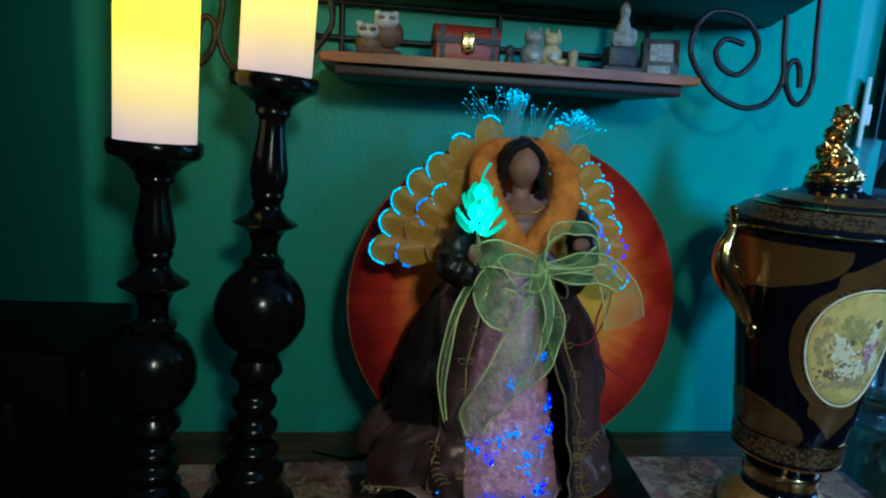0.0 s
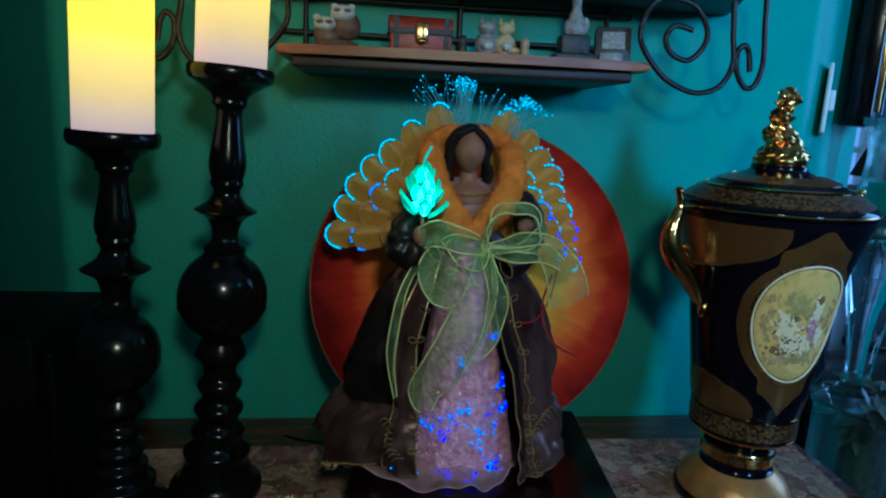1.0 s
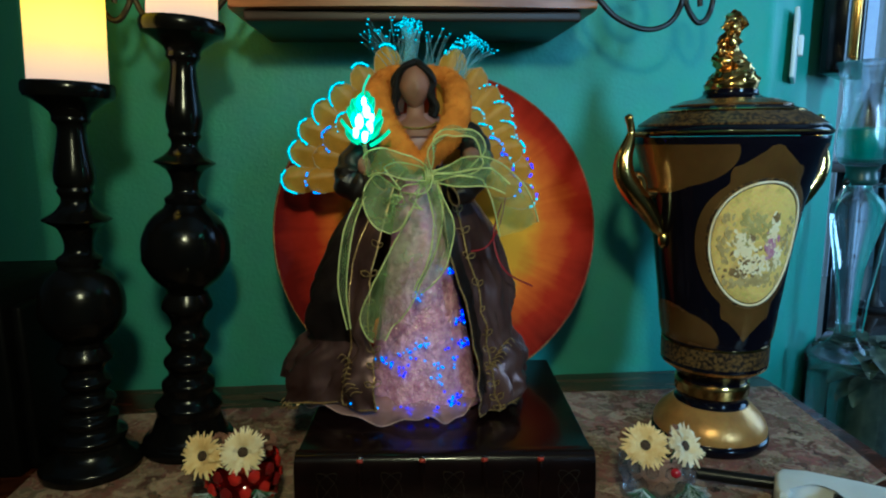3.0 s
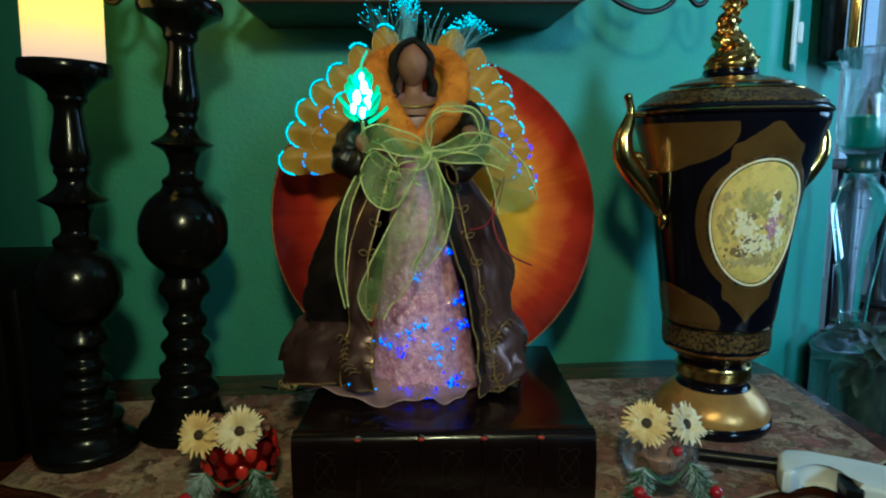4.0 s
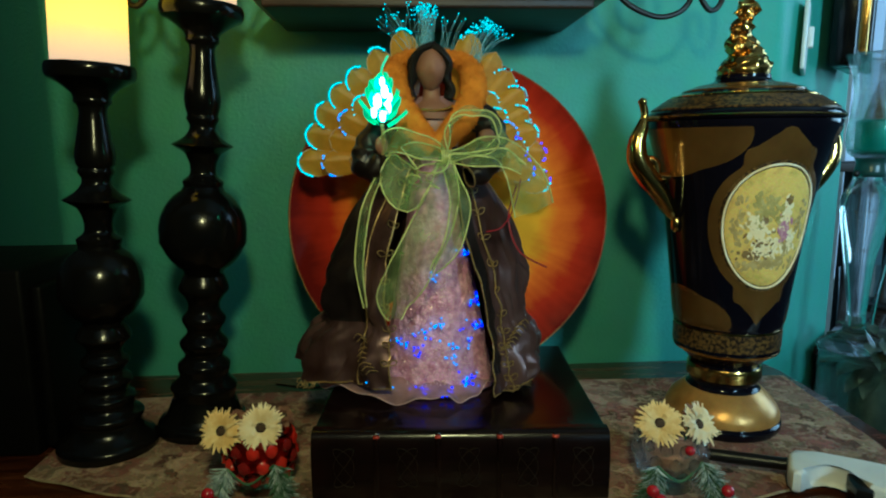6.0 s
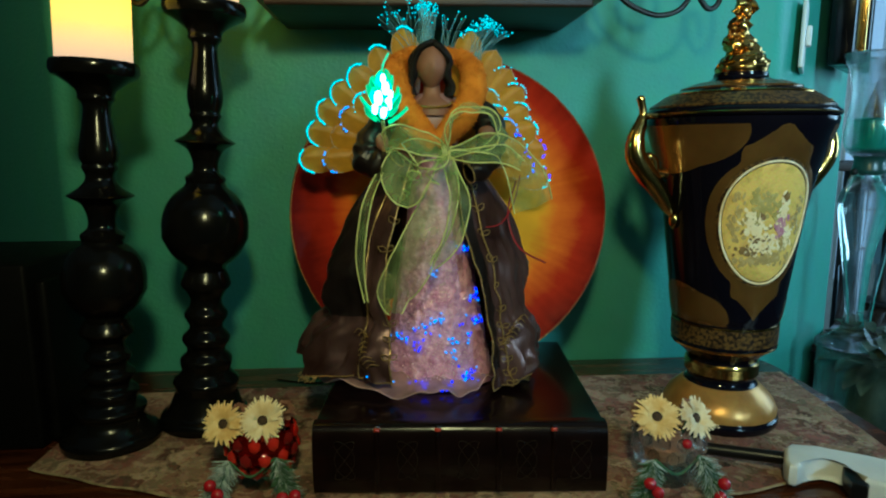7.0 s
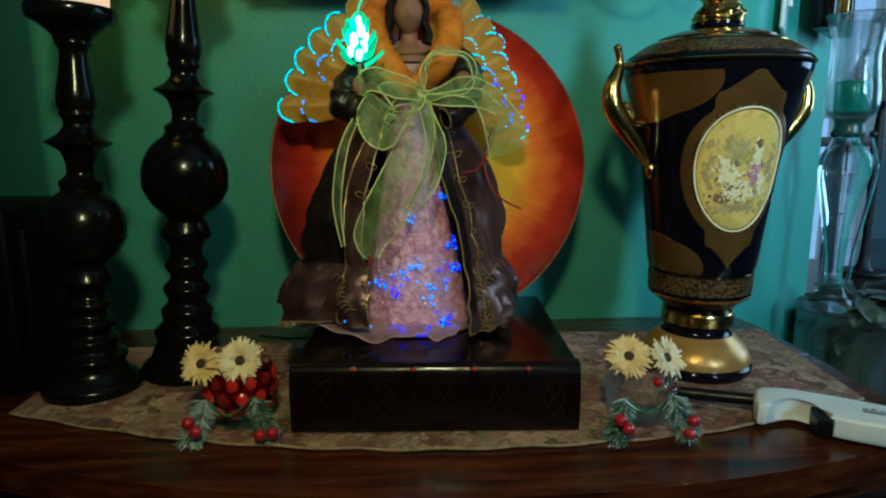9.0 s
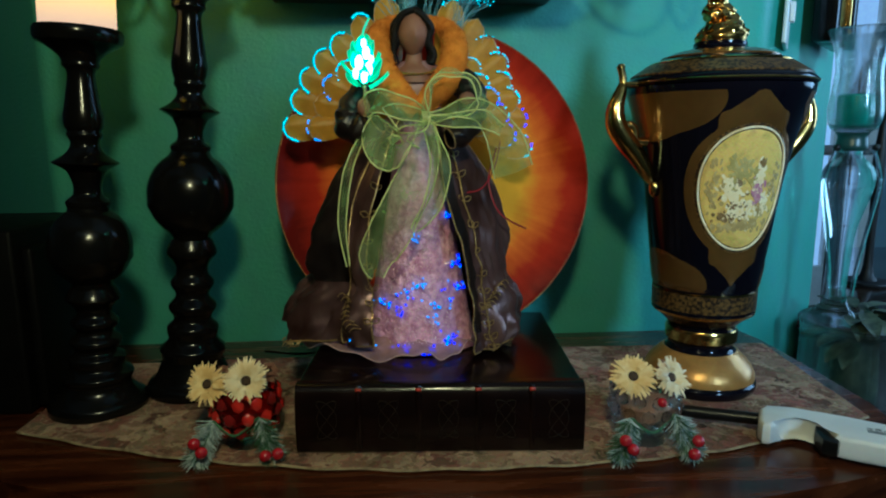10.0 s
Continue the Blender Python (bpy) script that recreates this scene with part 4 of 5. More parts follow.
    for s in (-1, 1):
        for q in range(9):
            u = q / 8
            wob = 0.0016 * math.sin(2.3 * q + s)
            tube(bm, curve([(-0.005, -0.031 + 0.026 * u, 0.3235 + 0.001 * math.sin(q)), (-0.0075 + s * (0.0095 + 0.002 * u), -0.0345 + 0.026 * u, 0.3180), (-0.0075 + s * (0.0165 + wob), -0.030 + 0.024 * u, 0.3070), (-0.0075 + s * (0.0158 - wob), -0.028 + 0.021 * u, 0.2960), (-0.0075 + s * (0.0190 + wob), -0.026 + 0.018 * u, 0.2850), (-0.0075 + s * (0.0165 + wob), -0.026 + 0.016 * u, 0.2760)], 5), 0.0032, 7, I["black_hair"])
    # necklace
    for i in range(21):
        a = math.pi * (0.06 + 0.88 * i / 20)
        ball(bm, (-0.006 - 0.0190 * math.cos(a), -0.0270 - 0.0125 * math.sin(a), 0.2715 - 0.0065 * math.sin(a)), 0.0014, I["gold_bead"], 1)
    # plush collar: two broad rolls from the waist up behind the head
    for s in (-1, 1):
        x0 = -0.004
        c = curve([(-0.004, -0.046, 0.231), (x0 + s * 0.0155, -0.045, 0.247), (x0 + s * 0.0300, -0.040, 0.265), (x0 + s * 0.0365, -0.028, 0.287), (x0 + s * 0.0340, -0.010, 0.306), (x0 + s * 0.022, 0.003, 0.316), (x0, 0.006, 0.317)], 14)
        k = len(c)
        up, rings, m = Vector((0, -1, 0.2)), [], 30
        for i, p in enumerate(c):
            d = (c[min(i + 1, k - 1)] - c[max(i - 1, 0)]).normalized()
            a = d.cross(up).normalized()
            b = a.cross(d).normalized()
            f = i / (k - 1)
            wide = 0.0052 + 0.0076 * math.sin(math.pi * min(0.10 + f * 1.05, 0.93)) ** 0.8
            ring = []
            for j in range(m):
                t = 2 * math.pi * j / m
                o = a * math.cos(t) * wide + b * math.sin(t) * wide * 0.72
                g = p + o
                g = g + o.normalized() * (0.0007 * noise.noise(g * 120) + 0.0010 * noise.noise(g * 430) + 0.0006 * noise.noise(g * 900))
                ring.append(g)
            rings.append(ring + [ring[0]])
        sheet(bm, rings, I["orange_fur"])
        for _ in range(2600):
            i, j = r.randrange(k - 1), r.randrange(m)
            p = rings[i][j]
            o = (p - c[i]).normalized()
            tip = p + o * r.uniform(0.0008, 0.0022) + Vector((r.gauss(0, 0.0008), r.gauss(0, 0.0008), r.gauss(0, 0.0008)))
            w = o.cross(Vector((r.gauss(0, 1), r.gauss(0, 1), 1))).normalized() * 0.0005
            bm.faces.new([bm.verts.new(q) for q in (p - w, p + w, tip)]).material_index = I["orange_fur"]
    # sleeves, cuffs and fists
    for pts, rad in (([P(0.110, 0.70, 1.182), P(0.094, 0.686, 1.166), P(0.081, 0.674, 1.146), P(0.082, 0.664, 1.131), P(0.096, 0.656, 1.130), P(0.106, 0.650, 1.136)], (0.010, 0.012, 0.0135, 0.0145, 0.012, 0.009)),
                     ([P(0.168, 0.70, 1.180), P(0.183, 0.690, 1.174), P(0.192, 0.680, 1.160), P(0.190, 0.670, 1.142), P(0.181, 0.662, 1.126), P(0.168, 0.656, 1.120)], (0.010, 0.0125, 0.014, 0.0135, 0.012, 0.009))):
        c = curve(pts, 8)
        rows = []
        for i, p in enumerate(c):
            d = (c[min(i + 1, len(c) - 1)] - c[max(i - 1, 0)]).normalized()
            a = d.cross(Vector((0.1, 0.3, 0.94))).normalized()
            b = d.cross(a)
            rad_i = rad[min(i // 8, 5)] + (rad[min(i // 8 + 1, 5)] - rad[min(i // 8, 5)]) * (i % 8) / 8
            row = []
            for j in range(29):
                t = 2 * math.pi * (j % 28) / 28
                q = rad_i * (1 + 0.16 * noise.noise((i * 0.32, math.cos(t) * 1.2, math.sin(t) * 1.2 + pts[0].x * 50)) + 0.08 * math.sin(i * 1.1 + 2 * math.sin(t)))
                row.append(p + (a * math.cos(t) + b * math.sin(t)) * q)
            rows.append(row)
        sheet(bm, rows, I["dark_cloth_shade"])
        tube(bm, rows[-2], 0.0008, 4, I["gold_thread"])
    ball(bm, P(0.093, 0.650, 1.148), 0.0064, I["painted_skin"], 2, (0.9, 0.8, 1.3))
    ball(bm, P(0.186, 0.664, 1.156), 0.0070, I["painted_skin"], 2, (1.1, 0.8, 0.9))
    # lit lily on its stem
    tube(bm, curve([P(0.094, 0.648, 1.140), P(0.095, 0.646, 1.154), P(0.094, 0.646, 1.166)], 4), 0.0018, 6, I["gold_thread"])
    rc = P(0.094, 0.646, 1.176)
    for k in range(17):
        up = k / 16
        a = 2.4 * k
        spread = 0.010 * math.sin(math.pi * (0.30 + 0.62 * up))
        c = rc + Vector((math.cos(a) * spread * 0.5, math.sin(a) * spread * 0.5, -0.010 + 0.030 * up))
        d = Vector((math.cos(a) * (1.15 - 0.75 * up), math.sin(a) * (1.15 - 0.75 * up), 0.55 + 0.5 * up)).normalized()
        e = d.cross(Vector((math.cos(a), math.sin(a), 0.01))).normalized()
        n = e.cross(d).normalized()
        rows, size = [], 0.0205 * (1 - 0.35 * up)
        for u in range(8):
            t = u / 7
            w = 0.0048 * math.sin(math.pi * (0.10 + 0.88 * t)) ** 0.8
            rows.append([c + d * size * t + e * w * q * 2 + n * (0.0030 * q * q * 4 - 0.004 * t * t) for q in (-0.5, -0.25, 0, 0.25, 0.5)])
        sheet(bm, rows, I["lit_green_rose"])
        for side in (0, -1):
            tube(bm, [row[side] for row in rows], 0.00035, 4, I["rose_rim"])
    for bx, by, bz, br in ((0.001, -0.013, -0.004, 0.0036), (0.005, -0.012, 0.003, 0.0042), (-0.003, -0.013, 0.008, 0.0046), (0.003, -0.011, 0.016, 0.0042), (-0.006, -0.012, -0.001, 0.0034), (0.001, -0.009, 0.024, 0.0030), (0.007, -0.010, 0.011, 0.0028)):
        ball(bm, rc + Vector((bx, by, bz)), br, I["rose_bulb"], 2, (0.8, 0.8, 1.4))
    tube(bm, curve([rc + Vector((0, 0, 0.026)), rc + Vector((0.001, -0.001, 0.036)), rc + Vector((0.006, -0.002, 0.046))], 4), 0.0011, 5, I["rose_rim"])
    # wings: rows of overlapping petals, each outer edge set with lit fibre ends
    for s in (-1, 1):
        root = Vector((s * 0.012, 0.004, 0.222))
        table = (((0.124, -2), (0.118, 12), (0.115, 24.5), (0.112, 37), (0.110, 50), (0.115, 65), (0.124, 80)), ((0.100, -3), (0.095, 12), (0.091, 26), (0.087, 40), (0.087, 55), (0.092, 72)), ((0.073, 0), (0.066, 18), (0.062, 38), (0.062, 58))) if s < 0 else \
            (((0.106, -15), (0.098, 2), (0.093, 16), (0.092, 29), (0.099, 41), (0.104, 53), (0.112, 65), (0.122, 79)), ((0.086, -10), (0.078, 6), (0.072, 22), (0.070, 38), (0.075, 54), (0.085, 70)), ((0.060, -2), (0.052, 16), (0.050, 36), (0.052, 58)))
        for row, lobes in enumerate(table):
            for k, (rad, deg) in enumerate(lobes):
                a = radians(deg)
                big = row == 0 and deg > 60
                ln, wd = (0.064 if big else 0.050 - 0.006 * row), (0.0270 if big else 0.0275 - 0.002 * row)
                d, e = Vector((s * math.cos(a), 0, math.sin(a))), Vector((-s * math.sin(a), 0, math.cos(a)))
                tip = root + d * rad + Vector((0, 0.012 - 0.008 * row + 0.0012 * (k % 2), 0))
                rows = []
                for u in range(13):
                    f = u / 12
                    half = wd * 0.5 * (0.42 + 0.58 * math.sin(math.pi * min(f * 0.8, 0.5))) if f < 0.66 else wd * 0.5 * math.sqrt(max(1 - ((f - 0.66) / 0.34) ** 2, 0.0)) + 0.0002
                    rows.append([tip - d * ln * (1 - f) + e * half * q + Vector((0, 0.0035 * q * q - 0.003 * f + 0.0008 * math.sin(14 * q), 0)) for q in (-1, -0.67, -0.33, 0, 0.33, 0.67, 1)])
                sheet(bm, rows, I["amber_organza"])
                rim = [row_[0] for row_ in rows[7:]] + [row_[-1] for row_ in reversed(rows[7:])]
                tube(bm, [p + Vector((0, -0.0008, 0)) for p in rim], 0.0005, 4, I["pale_stitch"])
                if row == 2 or (row == 1 and s < 0 and k in (1, 4, 5)) or (s > 0 and row == 0 and k == 6):
                    continue
                cen = tip - d * ln * 0.34
                b0, b1 = (-1.35, 0.75) if s < 0 else (-0.75, 1.25)
                if big:
                    b0, b1 = (-0.35, 0.75) if s < 0 else (-0.2, 0.9)
                glo = "cyan_fibre_tip" if s < 0 and row == 0 or k > 2 else ("pale_blue_fibre_tip" if (k + row) % 2 else "cyan_fibre_tip")
                arc = [cen + d * (ln * 0.345) * math.cos(b) + e * wd * 0.50 * math.sin(b) + Vector((0, -0.0045, 0)) for b in (b0 + (b1 - b0) * i / 12 for i in range(13))]
                arc = [Vector((p.x, tip.y - 0.0050, p.z)) for p in arc]
                if s < 0 and row == 0:
                    tube(bm, arc, 0.00075, 5, I[glo])
                for i, p in enumerate(arc):
                    if r.random() < (0.75 if s < 0 else 0.62):
                        ball(bm, p + Vector((r.gauss(0, 0.0003), 0, r.gauss(0, 0.0003))), 0.0008 + 0.0007 * r.random(), I["blue_fibre_tip" if s > 0 and k < 2 and r.random() < 0.5 else glo], 1)
    # fibre sprays behind the head and over one shoulder
    for cx, cz, sx, sz, n, fx, bend in ((0.136, 1.2765, 0.0065, 0.0035, 95, 0.133, 0), (0.108, 1.272, 0.012, 0.006, 30, 0.124, 0), (0.160, 1.268, 0.010, 0.004, 14, 0.152, 0), (0.194, 1.2625, 0.0115, 0.0028, 130, 0.180, 0.010)):
        for _ in range(n):
            x = r.gauss(cx, sx)
            z = r.gauss(cz, sz) - bend * ((x - cx) / 0.02) ** 2
            tip = P(x, 0.735 + r.gauss(0, 0.006), z)
            ball(bm, tip, 0.0005 + 0.0005 * r.random(), I["cyan_fibre_tip"], 1)
            if r.random() < (0.22 if bend else 0.55):
                foot = P(fx + r.gauss(0, 0.005), 0.735, 1.226)
                tube(bm, curve([foot, foot.lerp(tip, 0.5) + Vector((0, 0, 0.004)), tip], 3), 0.0004, 3, I["clear_fibre"])
    # lit fibre ends in the skirt, in small bunches
    for cx, cz, n, sp, kinds in ((0.023, 0.133, 9, 0.004, "bss"), (-0.008, 0.113, 7, 0.005, "s"), (0.034, 0.086, 14, 0.005, "bbs"), (-0.005, 0.069, 12, 0.005, "s"), (-0.018, 0.062, 13, 0.006, "bs"), (-0.041, 0.050, 12, 0.006, "bs"), (0.028, 0.062, 18, 0.009, "bbs"), (0.010, 0.048, 14, 0.008, "s"), (-0.024, 0.046, 7, 0.006, "b"), (0.008, 0.036, 4, 0.005, "s"), (-0.021, 0.009, 9, 0.006, "b"), (0.026, 0.013, 20, 0.008, "bbs"), (0.008, 0.006, 9, 0.006, "b")):
        for _ in range(n):
            ball(bm, cone(r.gauss(cx, sp), max(0.004, r.gauss(cz, sp * 0.6))) + Vector((0, -0.0025, 0)), 0.0009 + 0.0006 * r.random(), I["blue_fibre_tip" if r.choice(kinds) == "b" else "pale_blue_fibre_tip"], 1)
    for _ in range(8):
        ball(bm, Vector((-0.060 + r.gauss(0, 0.006), -0.072, 0.020 + r.gauss(0, 0.003))), 0.0011, I["pale_blue_fibre_tip"], 1)
    for _ in range(900):
        v = r.random() ** 1.3
        p = cone(r.gauss(0.004, 0.022) * (1 - 0.4 * v), 0.004 + 0.15 * v) + Vector((0, -0.0022, 0))
        n = Vector((r.gauss(0, 1), r.gauss(0, 1) - 1.2, r.gauss(0, 1))).normalized()
        e = n.cross(Vector((0, 0, 1))).normalized() * 0.0007
        f = n.cross(e).normalized() * 0.0007
        bm.faces.new([bm.verts.new(p + q) for q in (e, f, -e, -f)]).material_index = I["pink_glitter"]
    # organza bow
    K = P(0.148, 0.646, 1.138)
    k = P
    bow, edge = I["green_organza"], I["organza_edge"]
    ribbon(bm, [K, k(0.130, 0.636, 1.146), k(0.108, 0.636, 1.152), k(0.094, 0.642, 1.147)], (0.010, 0.020, 0.022, 0.016), (0, 0.3, 1), bow, edge)
    ribbon(bm, [K, k(0.134, 0.632, 1.122), k(0.116, 0.630, 1.108), k(0.108, 0.634, 1.124), k(0.122, 0.640, 1.140), K], (0.010, 0.026, 0.034, 0.032, 0.022, 0.010), (0.6, 0.2, 0.6), bow, edge)
    ribbon(bm, [K, k(0.149, 0.636, 1.160), k(0.162, 0.636, 1.176), k(0.184, 0.640, 1.172), k(0.196, 0.644, 1.154), k(0.178, 0.646, 1.142), K], (0.006, 0.016, 0.024, 0.026, 0.024, 0.016, 0.006), (0.2, 1, 0.25), bow, edge)
    ribbon(bm, [K, k(0.176, 0.638, 1.146), k(0.200, 0.642, 1.142), k(0.217, 0.648, 1.120), k(0.228, 0.652, 1.090)], (0.008, 0.016, 0.020, 0.034, 0.038), (0.7, 0.1, 0.7), bow, edge)
    ribbon(bm, [K, k(0.170, 0.635, 1.136), k(0.198, 0.638, 1.137), k(0.214, 0.642, 1.127)], (0.006, 0.012, 0.016, 0.010), (0, 0.1, 1), bow, edge)
    ribbon(bm, [K, k(0.146, 0.632, 1.112), k(0.134, 0.627, 1.078), k(0.116, 0.627, 1.044), k(0.103, 0.631, 1.016), k(0.102, 0.635, 0.998)], (0.008, 0.026, 0.036, 0.040, 0.034, 0.010), (1, 0.2, 0.1), bow, edge)
    ribbon(bm, [K, k(0.155, 0.632, 1.114), k(0.159, 0.629, 1.092), k(0.152, 0.627, 1.066), k(0.136, 0.629, 1.040)], (0.008, 0.014, 0.018, 0.018, 0.006), (1, 0.2, 0.3), bow, edge)
    ribbon(bm, [k(0.092, 0.648, 1.124), k(0.078, 0.644, 1.092), k(0.072, 0.640, 1.048), k(0.076, 0.640, 1.008)], (0.004, 0.008, 0.007, 0.003), (1, 0.2, 0.1), bow, edge)
    ball(bm, K, 0.0062, bow, 2, (1, 0.8, 1.1))
    for q in range(5):
        tube(bm, curve([K + Vector((-0.004 + 0.002 * q, -0.005, 0.006)), K + Vector((-0.003 + 0.0015 * q, -0.007, 0)), K + Vector((-0.004 + 0.002 * q, -0.005, -0.006))], 3), 0.0006, 4, edge)
    # loose red threads
    tube(bm, curve([P(0.214, 0.668, 1.112), P(0.206, 0.664, 1.082), P(0.216, 0.660, 1.052), P(0.242, 0.664, 1.036)], 7), 0.0009, 5, I["red_thread"])
    tube(bm, curve([P(0.184, 0.650, 1.072), P(0.198, 0.650, 1.076), P(0.210, 0.655, 1.094), P(0.216, 0.660, 1.118)], 7), 0.0007, 5, I["red_thread"])
    return solid("doll", bm, MATS, pose(AX, AY, BOOKTOP), "angel doll in brown satin gown with lit amber wings on book", "doll")


angel_doll()


# ---- wrought-iron shelf with its boards ----
def iron_shelf():
    t = thing("wall_shelf", pose(0, WALL, 1.287), "two-tier wall shelf of wooden boards in a black iron scroll bracket", "shelf")

    def L(x, y, z):
        return (x, y - WALL, z - 1.287)

    n = 24
    plan = [(-0.042 + 0.372 * i / n, 0.775 - WALL - 0.010 * math.sin(math.pi * i / n)) for i in range(n + 1)] + [(0.334, 0.79 - WALL), (0.334, -0.003), (-0.046, -0.003), (-0.046, 0.79 - WALL)]
    part("board", prism(B(), plan, 0.0130, 0.022, 0.0038, 3), SHELFWOOD, t, "oak-coloured lower board with a bowed front")
    # dark wood here stands in for the shade under the board's lip
    part("shade_board", box(B(), -0.030, 0.316, 0.783 - WALL, -0.003, 0.0015, 0.0128, 0.003, 3), DARKSHELF, t, "board under the lower shelf, dark to stand for the lip's shade")
    for x in (-0.03, 0.15, 0.33):
        part("strut", tube(B(), [(x, 0.848 - WALL, 0.017), (x, -0.012, 0.024)], 0.0030, 8), IRON, t)
    bm = B()
    prism(bm, [(-0.186, -0.004), (-0.120, 0.745 - WALL), (0.424, 0.745 - WALL), (0.488, -0.004)], 0.099, 0.122, 0.003, 2)
    part("board", bm, DARKSHELF, t, "dark upper board")
    big = [L(0.421, 0.9, 1.350), L(0.398, 0.9, 1.354), L(0.388, 0.9, 1.339), L(0.397, 0.9, 1.322), L(0.419, 0.9, 1.315), L(0.437, 0.9, 1.332), L(0.439, 0.9, 1.352), L(0.423, 0.9, 1.376), L(0.400, 0.9, 1.384), L(0.375, 0.9, 1.382), L(0.359, 0.9, 1.362), L(0.358, 0.9, 1.333), L(0.383, 0.9, 1.300), L(0.408, 0.9, 1.284), L(0.437, 0.9, 1.277), L(0.464, 0.9, 1.287), L(0.477, 0.9, 1.314), L(0.473, 0.9, 1.346), L(0.469, 0.9, 1.386)]
    small = [L(0.500, 0.9, 1.305), L(0.496, 0.9, 1.327), L(0.489, 0.9, 1.336), L(0.481, 0.9, 1.327), L(0.483, 0.9, 1.305), L(0.497, 0.9, 1.286), L(0.510, 0.9, 1.292), L(0.516, 0.9, 1.318), L(0.512, 0.9, 1.362), L(0.508, 0.9, 1.420)]
    for s in (0, 1):
        for c in (big, small):
            pts = [(0.4375 + (x - 0.489) * 0.86, 0.792 - WALL, (z + 0.010) * 0.86 - 0.0045) for x, y, z in c]
            pts = [(0.290 - x, y, z) for x, y, z in pts] if s else pts
            part("scroll", tube(B(), curve(pts, 7), 0.0030, 8), IRON, t, "black iron scroll")
        x = 0.290 - 0.454 if s else 0.454
        part("hook", tube(B(), curve([(x, 0.792 - WALL, 0.112), (x, -0.08, 0.118), (x, -0.001, 0.114)], 5), 0.0030, 8), IRON, t)
    for z in (0.050, 0.088):
        part("rail", tube(B(), [(-0.06, -0.012, z), (0.36, -0.012, z)], 0.0030, 8), IRON, t)
    for x in (-0.03, 0.15, 0.33):
        part("post", tube(B(), [(x, -0.012, 0.022), (x, -0.012, 0.099)], 0.0032, 8), IRON, t)
    return t


iron_shelf()
ST = 1.3092  # top of the lower board


# ---- trinkets on the shelf ----
BROWNCLAY = mat("brown_resin", (0.11, 0.06, 0.035), (0.2, 0.12, 0.07), rough=0.5, scale=120, bump=0.4)
WHITECLAY = mat("white_resin", (0.70, 0.70, 0.70), (0.5, 0.5, 0.5), rough=0.5, scale=160, bump=0.3)
GREYCLAY = mat("grey_resin", (0.20, 0.20, 0.20), (0.42, 0.42, 0.40), rough=0.5, scale=200, bump=0.4)
YELLOWCLAY = mat("yellow_resin", (0.55, 0.42, 0.16), (0.62, 0.55, 0.36), rough=0.5, scale=160, bump=0.3)
DARKCLAY = mat("dark_resin", (0.02, 0.02, 0.022), (0.06, 0.06, 0.06), rough=0.45, scale=160, bump=0.4)
REDBOX = mat("red_lacquer", (0.36, 0.04, 0.015), (0.24, 0.025, 0.01), rough=0.4, scale=90, bump=0.2)
TAN = mat("tan_resin", (0.42, 0.32, 0.2), rough=0.5, scale=90)

bm = B()
for x, z, k in ((-0.006, 0.0, 0.9), (0.012, 0.014, 1.0)):
    ball(bm, (x, 0.004, 0.016 + z), 0.017 * k, 0, 3, (0.95, 0.8, 1.1))
    ball(bm, (x - 0.002, -0.006, 0.030 + z), 0.0115 * k, 1, 3, (1.1, 0.8, 0.85))
    for s in (-1, 1):
        ball(bm, (x - 0.002 + s * 0.0085, -0.002, 0.038 + z), 0.0042, 1, 2)
        ball(bm, (x - 0.002 + s * 0.0046, -0.0140, 0.0315 + z), 0.0034, 0, 2, (1.2, 0.5, 0.7))
ball(bm, (0.004, 0, 0.006), 0.016, 0, 2, (1.5, 1, 0.45))
solid("animal_figurine", bm, [BROWNCLAY, WHITECLAY], pose(0.008, 0.822, ST) @ Matrix.Diagonal((1, 1, 0.82, 1)), "brown and white resin figurine of two huddled animals", "figurine")


def red_chest():
    t = thing("trinket_box", pose(0.097, 0.815, ST, 0, 0, 3) @ Matrix.Diagonal((0.98, 0.9, 0.88, 1)), "small red chest-shaped box with a gold clasp on the shelf", "box")
    part("body", box(B(), -0.032, 0.032, -0.018, 0.018, 0, 0.024, 0.0015), REDBOX, t)
    bm = B()
    n = 12
    rows = [[bm.verts.new((x, -0.019 * math.cos(math.pi * i / n), 0.0245 + 0.017 * math.sin(math.pi * i / n) ** 0.8)) for i in range(n + 1)] for x in (-0.033, 0.033)]
    for i in range(n):
        bm.faces.new((rows[0][i], rows[0][i + 1], rows[1][i + 1], rows[1][i]))
    for r in rows:
        bm.faces.new(r)
    bm.faces.new((rows[0][0], rows[0][-1], rows[1][-1], rows[1][0]))
    part("lid", bm, REDBOX, t)
    part("band", box(B(), -0.0335, 0.0335, -0.0195, 0.0195, 0.0195, 0.0265, 0.001), DARKCLAY, t, "dark band")
    for x in (-0.026, 0.026):
        part("strap", box(B(), x - 0.003, x + 0.003, -0.0188, -0.0170, 0.001, 0.038, 0.0005), DARKCLAY, t)
    part("clasp", ball(box(B(), -0.0065, 0.0065, -0.0225, -0.0190, 0.010, 0.032, 0.0012), (0, -0.023, 0.012), 0.004), GOLD, t, "gold clasp")
    return t


